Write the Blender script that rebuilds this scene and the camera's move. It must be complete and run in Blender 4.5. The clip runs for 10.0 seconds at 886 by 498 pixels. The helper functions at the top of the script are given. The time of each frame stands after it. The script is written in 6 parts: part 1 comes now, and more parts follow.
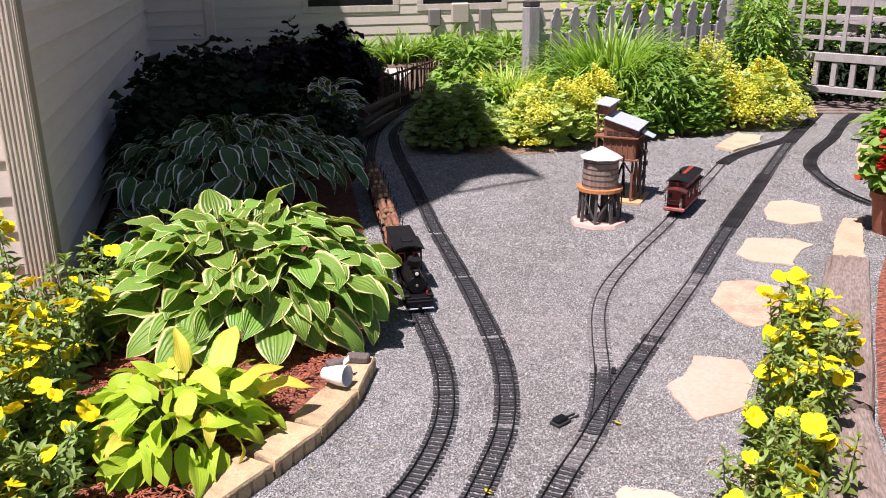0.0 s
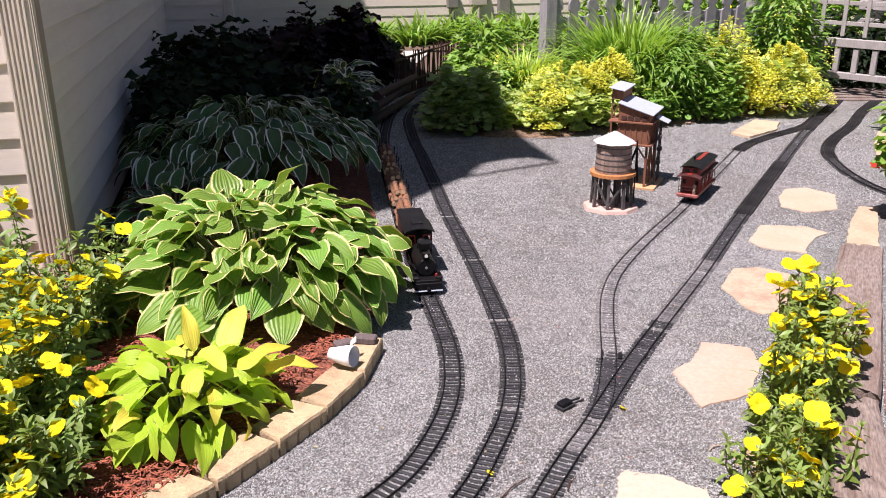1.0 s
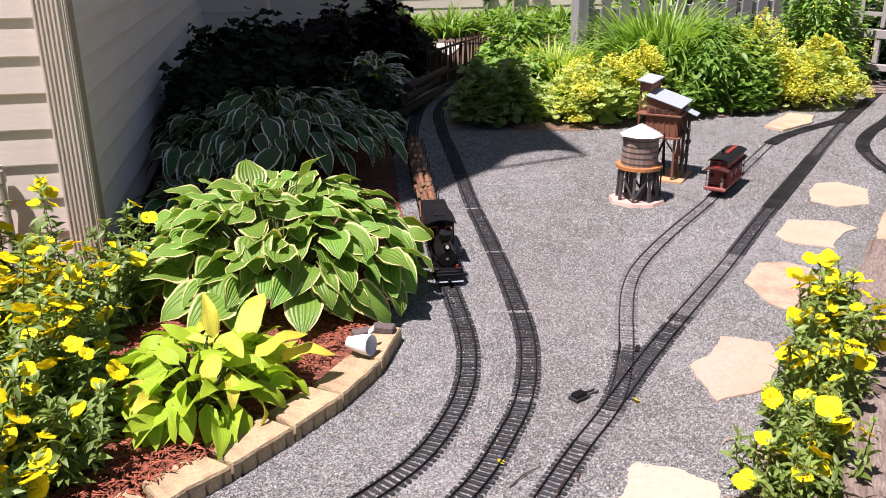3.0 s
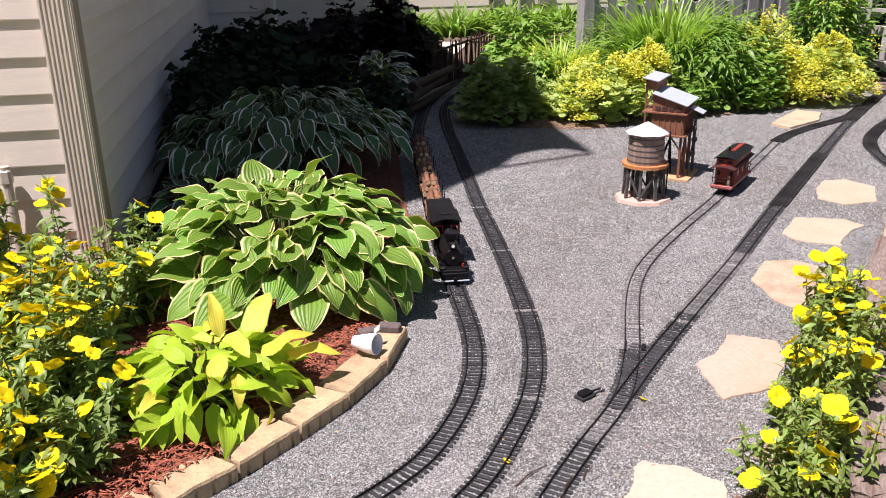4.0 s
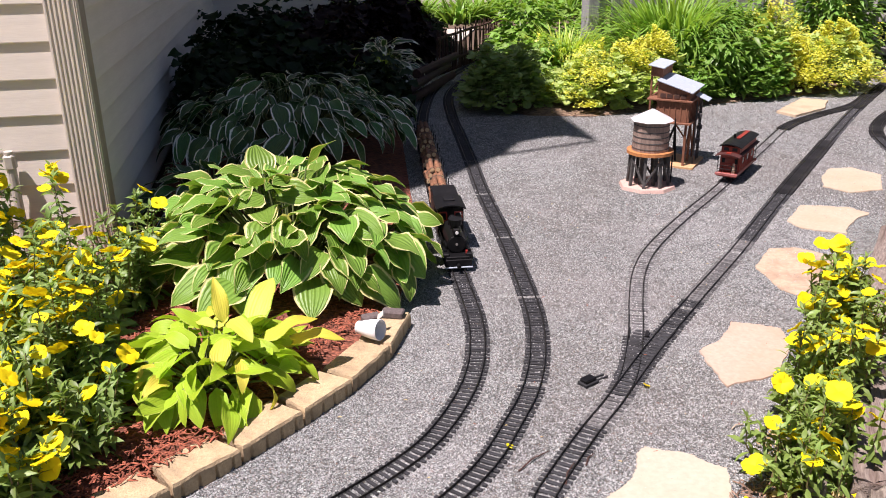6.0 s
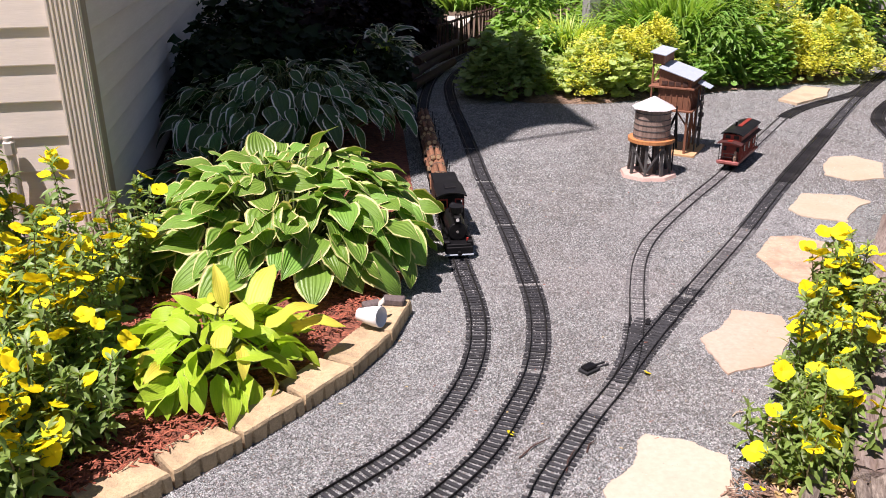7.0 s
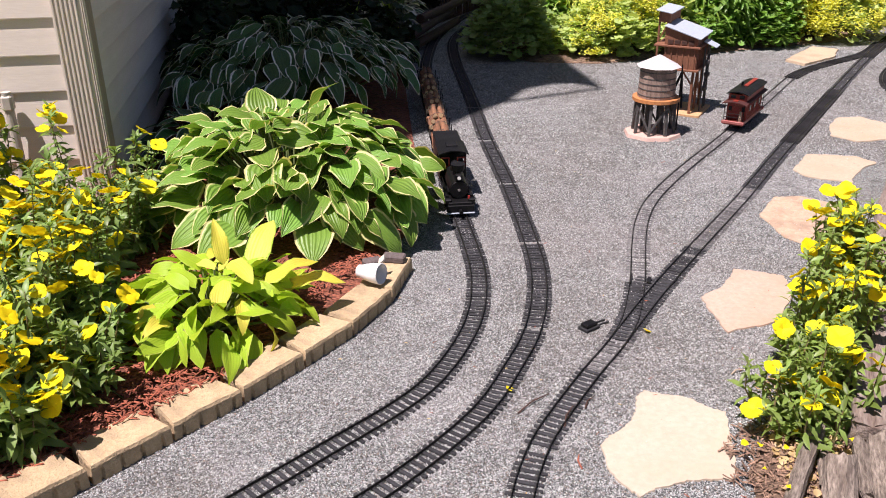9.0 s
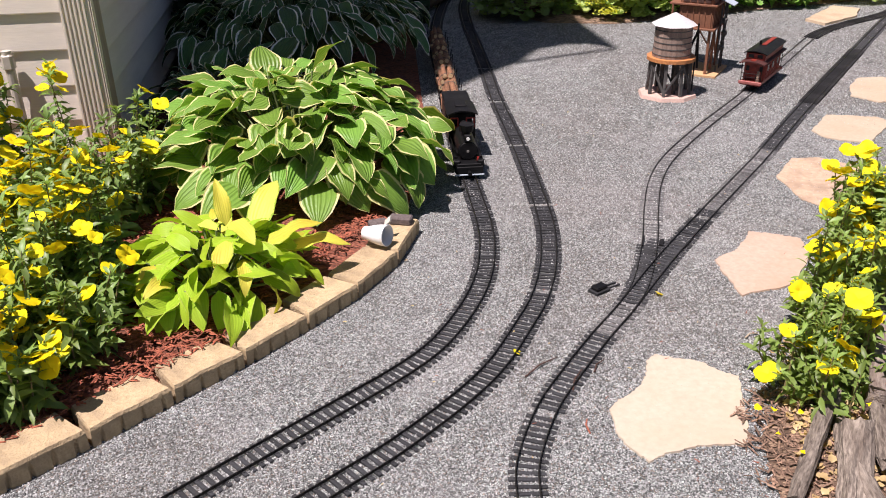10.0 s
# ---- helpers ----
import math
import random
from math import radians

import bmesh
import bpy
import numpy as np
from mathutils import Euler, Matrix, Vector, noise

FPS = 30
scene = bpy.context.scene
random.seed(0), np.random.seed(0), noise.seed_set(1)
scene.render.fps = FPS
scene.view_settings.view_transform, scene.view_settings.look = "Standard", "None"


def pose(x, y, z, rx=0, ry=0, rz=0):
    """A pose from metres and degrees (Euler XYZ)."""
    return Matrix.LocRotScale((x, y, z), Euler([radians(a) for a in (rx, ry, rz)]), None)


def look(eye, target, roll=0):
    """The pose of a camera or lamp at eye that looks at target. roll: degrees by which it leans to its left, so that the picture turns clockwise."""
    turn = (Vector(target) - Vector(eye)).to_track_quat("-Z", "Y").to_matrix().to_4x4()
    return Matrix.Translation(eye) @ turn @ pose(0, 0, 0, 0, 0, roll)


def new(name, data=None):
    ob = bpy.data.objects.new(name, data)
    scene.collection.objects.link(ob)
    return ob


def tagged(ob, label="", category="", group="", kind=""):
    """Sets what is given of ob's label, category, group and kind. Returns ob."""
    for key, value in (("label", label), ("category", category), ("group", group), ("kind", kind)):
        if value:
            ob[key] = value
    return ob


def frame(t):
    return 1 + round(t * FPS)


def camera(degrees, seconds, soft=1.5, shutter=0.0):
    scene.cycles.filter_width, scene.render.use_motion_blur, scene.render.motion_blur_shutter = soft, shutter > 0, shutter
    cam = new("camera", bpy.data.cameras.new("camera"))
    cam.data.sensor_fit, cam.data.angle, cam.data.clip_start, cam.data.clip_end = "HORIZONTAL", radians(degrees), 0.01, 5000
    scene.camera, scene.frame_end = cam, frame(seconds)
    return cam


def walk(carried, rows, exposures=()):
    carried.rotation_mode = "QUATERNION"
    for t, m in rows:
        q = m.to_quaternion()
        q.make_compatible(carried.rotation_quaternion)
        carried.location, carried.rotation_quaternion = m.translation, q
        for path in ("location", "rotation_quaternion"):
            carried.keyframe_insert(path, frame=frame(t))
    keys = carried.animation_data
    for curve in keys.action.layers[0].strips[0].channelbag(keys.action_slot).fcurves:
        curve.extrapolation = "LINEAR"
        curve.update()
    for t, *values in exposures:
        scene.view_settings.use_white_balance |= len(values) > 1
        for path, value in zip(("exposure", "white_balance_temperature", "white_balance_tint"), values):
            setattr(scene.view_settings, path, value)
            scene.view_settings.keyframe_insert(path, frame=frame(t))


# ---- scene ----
cam = camera(55.0, 10.0, soft=1.0)
PATH = [
    (0, (0.262, 0.216, 1.283), (0.724, 2.051, 0.636), -0.6),
    (0.5, (0.266, 0.209, 1.284), (0.711, 2.042, 0.619), -0.4),
    (1, (0.288, 0.203, 1.282), (0.708, 2.035, 0.599), -0.2),
    (1.5, (0.317, 0.182, 1.283), (0.706, 2.018, 0.592), -0.3),
    (2, (0.338, 0.169, 1.285), (0.7, 2.008, 0.589), -0.5),
    (2.5, (0.341, 0.169, 1.284), (0.687, 2.011, 0.586), -0.5),
    (4, (0.345, 0.168, 1.285), (0.664, 2.013, 0.584), -0.9),
    (4.5, (0.347, 0.166, 1.286), (0.662, 2.011, 0.581), -1.0),
    (5, (0.347, 0.168, 1.281), (0.659, 2.012, 0.572), -0.9),
    (6.5, (0.344, 0.17, 1.274), (0.651, 2.003, 0.536), -0.8),
    (7, (0.342, 0.173, 1.271), (0.649, 2.001, 0.519), -0.7),
    (7.5, (0.341, 0.173, 1.268), (0.647, 1.994, 0.5), -0.6),
    (8, (0.342, 0.172, 1.267), (0.647, 1.985, 0.48), -0.5),
    (8.5, (0.343, 0.169, 1.263), (0.646, 1.973, 0.455), -0.5),
    (9, (0.352, 0.175, 1.247), (0.644, 1.971, 0.417), -0.5),
    (9.5, (0.367, 0.191, 1.227), (0.639, 1.977, 0.368), -0.8),
    (10, (0.377, 0.215, 1.207), (0.632, 1.983, 0.308), -0.9),
]
EXPOSURE = [(0.0, 0.80, 6450, 28), (5.0, 0.76, 6500, 25), (8.5, 0.73, 6500, 26), (10.0, 0.62, 6500, 22)]
walk(cam, [(t, look(eye, target, roll)) for t, eye, target, roll in PATH], EXPOSURE)

# ---- light and sky ----
SUN_EL, SUN_AZ = 68.0, (0.868, 0.496)
world = bpy.data.worlds.new("sky_world")
scene.world = world
world.use_nodes = True
wn = world.node_tree.nodes
sky = wn.new("ShaderNodeTexSky")
sky.sky_type = "NISHITA"
sky.sun_disc = False
sky.sun_elevation = radians(SUN_EL)
sky.sun_rotation = math.atan2(-SUN_AZ[0], -SUN_AZ[1])
wn["Background"].inputs[1].default_value = 0.037
world.node_tree.links.new(sky.outputs[0], wn["Background"].inputs[0])
sun = new("sun", bpy.data.lights.new("sun", "SUN"))
sun.data.energy, sun.data.angle, sun.data.color = 5.0, radians(0.53), (1.0, 0.94, 0.89)
ce = math.cos(radians(SUN_EL))
SUN_DIR = Vector((SUN_AZ[0] * ce, SUN_AZ[1] * ce, -math.sin(radians(SUN_EL))))
sun.matrix_world = look((-6, -4, 15), Vector((-6, -4, 15)) + SUN_DIR)


# ---- materials ----
def ramp_colour(nt, fac, a, b, lo=0.3, hi=0.7):
    r = nt.nodes.new("ShaderNodeValToRGB")
    r.color_ramp.elements[0].position, r.color_ramp.elements[1].position = lo, hi
    r.color_ramp.elements[0].color, r.color_ramp.elements[1].color = (*a, 1), (*b, 1)
    nt.links.new(fac, r.inputs[0])
    return r.outputs[0]


def mix(nt, fac, a, b, mode="MIX"):
    m = nt.nodes.new("ShaderNodeMix")
    m.data_type, m.blend_type = "RGBA", mode
    for sock, v in ((m.inputs[0], fac), (m.inputs[6], a), (m.inputs[7], b)):
        if isinstance(v, (int, float)):
            sock.default_value = v
        elif isinstance(v, tuple):
            sock.default_value = (*v, 1)
        else:
            nt.links.new(v, sock)
    return m.outputs[2]


def maths(nt, op, a, b=0.0, clamp=False):
    m = nt.nodes.new("ShaderNodeMath")
    m.operation, m.use_clamp = op, clamp
    for sock, v in zip(m.inputs, (a, b)):
        if isinstance(v, (int, float)):
            sock.default_value = v
        else:
            nt.links.new(v, sock)
    return m.outputs[0]


def noise_of(nt, vec, scale, detail=3.0, rough=0.6):
    n = nt.nodes.new("ShaderNodeTexNoise")
    n.inputs["Scale"].default_value, n.inputs["Detail"].default_value, n.inputs["Roughness"].default_value = scale, detail, rough
    nt.links.new(vec, n.inputs["Vector"])
    return n.outputs["Fac"]


def stretched(nt, vec, sx, sy, sz):
    m = nt.nodes.new("ShaderNodeMapping")
    m.inputs["Scale"].default_value = (sx, sy, sz)
    nt.links.new(vec, m.inputs[0])
    return m.outputs[0]


def bumped(nt, bsdf, height, strength, distance):
    b = nt.nodes.new("ShaderNodeBump")
    b.inputs["Strength"].default_value, b.inputs["Distance"].default_value = strength, distance
    nt.links.new(height, b.inputs["Height"])
    nt.links.new(b.outputs[0], bsdf.inputs["Normal"])


def surface(name, a, b, rough=0.7, fine=120.0, coarse=9.0, bump=0.3, dist=0.002, stain=None, stain_amt=0.5, metal=0.0,
            stretch=None, vary=0.0, island=0.0, world_space=False, spec=0.5):
    """A worn solid surface: two tones over fine grain, a coarse stain, relief, and some change from piece to piece."""
    m = bpy.data.materials.new(name)
    m.use_nodes = True
    nt = m.node_tree
    bsdf = nt.nodes["Principled BSDF"]
    tc = nt.nodes.new("ShaderNodeTexCoord")
    vec = tc.outputs["Object"]
    if world_space:
        geo = nt.nodes.new("ShaderNodeNewGeometry")
        vec = geo.outputs["Position"]
    if stretch:
        vec = stretched(nt, vec, *stretch)
    f = noise_of(nt, vec, fine, 4.0)
    c = noise_of(nt, vec, coarse, 3.0)
    col = ramp_colour(nt, f, a, b)
    if stain:
        sf = ramp_colour(nt, c, (0, 0, 0), (1, 1, 1), 0.45, 0.72)
        col = mix(nt, maths(nt, "MULTIPLY", sf, stain_amt), col, stain)
    if vary or island:
        src = nt.nodes.new("ShaderNodeObjectInfo").outputs["Random"] if vary else nt.nodes.new("ShaderNodeNewGeometry").outputs["Random Per Island"]
        amt = vary or island
        hsv = nt.nodes.new("ShaderNodeHueSaturation")
        nt.links.new(maths(nt, "ADD", maths(nt, "MULTIPLY", src, 2 * amt), 1 - amt), hsv.inputs["Value"])
        nt.links.new(col, hsv.inputs["Color"])
        col = hsv.outputs[0]
    nt.links.new(col, bsdf.inputs["Base Color"])
    nt.links.new(maths(nt, "ADD", maths(nt, "MULTIPLY", c, 0.3), rough - 0.15, True), bsdf.inputs["Roughness"])
    bsdf.inputs["Metallic"].default_value = metal
    bsdf.inputs["Specular IOR Level"].default_value = spec
    if bump:
        bumped(nt, bsdf, f, bump, dist)
    return m


def leaf_material(name, a, b, edge=None, edge_at=0.78, rough=0.45, vein=0.0, island=False, trans=0.35, wobble=0.12, hue=0.02, gloss=0.5):
    """A leaf: tones along the blade, parallel veins, a margin of another colour, light shining through."""
    m = bpy.data.materials.new(name)
    m.use_nodes = True
    nt = m.node_tree
    bsdf = nt.nodes["Principled BSDF"]
    tc = nt.nodes.new("ShaderNodeTexCoord")
    sep = nt.nodes.new("ShaderNodeSeparateXYZ")
    nt.links.new(tc.outputs["UV"], sep.inputs[0])
    u = maths(nt, "ABSOLUTE", maths(nt, "SUBTRACT", maths(nt, "MULTIPLY", sep.outputs[0], 2.0), 1.0))
    n = noise_of(nt, tc.outputs["Object"], 22.0, 3.0)
    rnd = nt.nodes.new("ShaderNodeNewGeometry").outputs["Random Per Island"] if island else nt.nodes.new("ShaderNodeObjectInfo").outputs["Random"]
    base = ramp_colour(nt, maths(nt, "ADD", maths(nt, "MULTIPLY", rnd, 0.7), maths(nt, "MULTIPLY", n, 0.4)), a, b, 0.1, 0.95)
    if vein:
        w = maths(nt, "SINE", maths(nt, "MULTIPLY", u, 26.0))
        base = mix(nt, maths(nt, "MULTIPLY", maths(nt, "ADD", w, 1.0), 0.05), base, tuple(min(1, 1.5 * x) for x in b))
        bumped(nt, bsdf, w, vein, 0.003)
    if edge:
        e = maths(nt, "ADD", maths(nt, "MAXIMUM", u, maths(nt, "MULTIPLY", sep.outputs[1], 0.86)), maths(nt, "MULTIPLY", maths(nt, "SUBTRACT", n, 0.5), wobble * 4))
        fac = ramp_colour(nt, e, (0, 0, 0), (1, 1, 1), edge_at, edge_at + 0.05)
        base = mix(nt, fac, base, edge)
    hsv = nt.nodes.new("ShaderNodeHueSaturation")
    nt.links.new(maths(nt, "ADD", maths(nt, "MULTIPLY", rnd, 2 * hue), 0.5 - hue), hsv.inputs["Hue"])
    nt.links.new(base, hsv.inputs["Color"])
    base = hsv.outputs[0]
    nt.links.new(base, bsdf.inputs["Base Color"])
    bsdf.inputs["Roughness"].default_value = rough
    bsdf.inputs["Specular IOR Level"].default_value = gloss
    tr = nt.nodes.new("ShaderNodeBsdfTranslucent")
    nt.links.new(mix(nt, 1.0, base, (1.0, 1.0, 0.45), "MULTIPLY"), tr.inputs[0])
    ms = nt.nodes.new("ShaderNodeMixShader")
    ms.inputs[0].default_value = trans
    nt.links.new(bsdf.outputs[0], ms.inputs[1])
    nt.links.new(tr.outputs[0], ms.inputs[2])
    nt.links.new(ms.outputs[0], nt.nodes["Material Output"].inputs[0])
    return m


def gravel_material():
    m = bpy.data.materials.new("crushed_gravel")
    m.use_nodes = True
    nt = m.node_tree
    bsdf = nt.nodes["Principled BSDF"]
    geo = nt.nodes.new("ShaderNodeNewGeometry")
    vec = geo.outputs["Position"]
    v = nt.nodes.new("ShaderNodeTexVoronoi")
    v.inputs["Scale"].default_value = 340.0
    wob = nt.nodes.new("ShaderNodeTexNoise")
    wob.inputs["Scale"].default_value = 45.0
    nt.links.new(vec, wob.inputs["Vector"])
    warp = nt.nodes.new("ShaderNodeVectorMath")
    warp.operation = "MULTIPLY_ADD"
    warp.inputs[1].default_value = (0.012, 0.012, 0.012)
    nt.links.new(wob.outputs["Color"], warp.inputs[0])
    nt.links.new(vec, warp.inputs[2])
    nt.links.new(warp.outputs[0], v.inputs["Vector"])
    grey = nt.nodes.new("ShaderNodeSeparateColor")
    nt.links.new(v.outputs["Color"], grey.inputs[0])
    stone = ramp_colour(nt, maths(nt, "POWER", grey.outputs[0], 1.55), (0.045, 0.049, 0.0475), (0.655, 0.71, 0.68), 0.0, 1.0)
    warm = mix(nt, maths(nt, "GREATER_THAN", grey.outputs[1], 0.90), stone, (0.30, 0.235, 0.19))
    c = noise_of(nt, vec, 1.1, 5.0)
    dusty = mix(nt, maths(nt, "MULTIPLY", ramp_colour(nt, c, (0, 0, 0), (1, 1, 1), 0.45, 0.66), 0.5), warm, (0.20, 0.172, 0.15))
    pale = noise_of(nt, stretched(nt, vec, 1.0, 0.7, 1.0), 2.3, 4.0)
    dusty = mix(nt, maths(nt, "MULTIPLY", ramp_colour(nt, pale, (0, 0, 0), (1, 1, 1), 0.50, 0.70), 0.35), dusty, (0.52, 0.51, 0.50))
    tread = noise_of(nt, vec, 11.0, 4.0)
    dusty = mix(nt, 1.0, dusty, ramp_colour(nt, tread, (0.74, 0.74, 0.74), (1.16, 1.16, 1.16), 0.32, 0.68), "MULTIPLY")
    clump = noise_of(nt, vec, 75.0, 2.0)
    dusty = mix(nt, 1.0, dusty, ramp_colour(nt, clump, (0.70, 0.70, 0.70), (1.28, 1.28, 1.28), 0.34, 0.66), "MULTIPLY")
    gap = ramp_colour(nt, v.outputs["Distance"], (1, 1, 1), (0.45, 0.45, 0.45), 0.35, 0.75)
    nt.links.new(mix(nt, 1.0, dusty, gap, "MULTIPLY"), bsdf.inputs["Base Color"])
    bsdf.inputs["Roughness"].default_value = 0.85
    bumped(nt, bsdf, maths(nt, "SUBTRACT", 1.0, v.outputs["Distance"]), 0.9, 0.004)
    return m


def mulch_material(name="red_bark_mulch", a=(0.12, 0.035, 0.02), b=(0.46, 0.15, 0.085)):
    m = bpy.data.materials.new(name)
    m.use_nodes = True
    nt = m.node_tree
    bsdf = nt.nodes["Principled BSDF"]
    geo = nt.nodes.new("ShaderNodeNewGeometry")
    vec = stretched(nt, geo.outputs["Position"], 1.0, 2.2, 1.0)
    v = nt.nodes.new("ShaderNodeTexVoronoi")
    v.inputs["Scale"].default_value = 60.0
    nt.links.new(vec, v.inputs["Vector"])
    grey = nt.nodes.new("ShaderNodeSeparateColor")
    nt.links.new(v.outputs["Color"], grey.inputs[0])
    chip = ramp_colour(nt, grey.outputs[0], a, b, 0.0, 1.0)
    n = noise_of(nt, geo.outputs["Position"], 5.0)
    nt.links.new(mix(nt, maths(nt, "MULTIPLY", n, 0.5), chip, (0.09, 0.05, 0.035)), bsdf.inputs["Base Color"])
    bsdf.inputs["Roughness"].default_value = 0.9
    bumped(nt, bsdf, maths(nt, "SUBTRACT", 1.0, v.outputs["Distance"]), 1.0, 0.012)
    return m


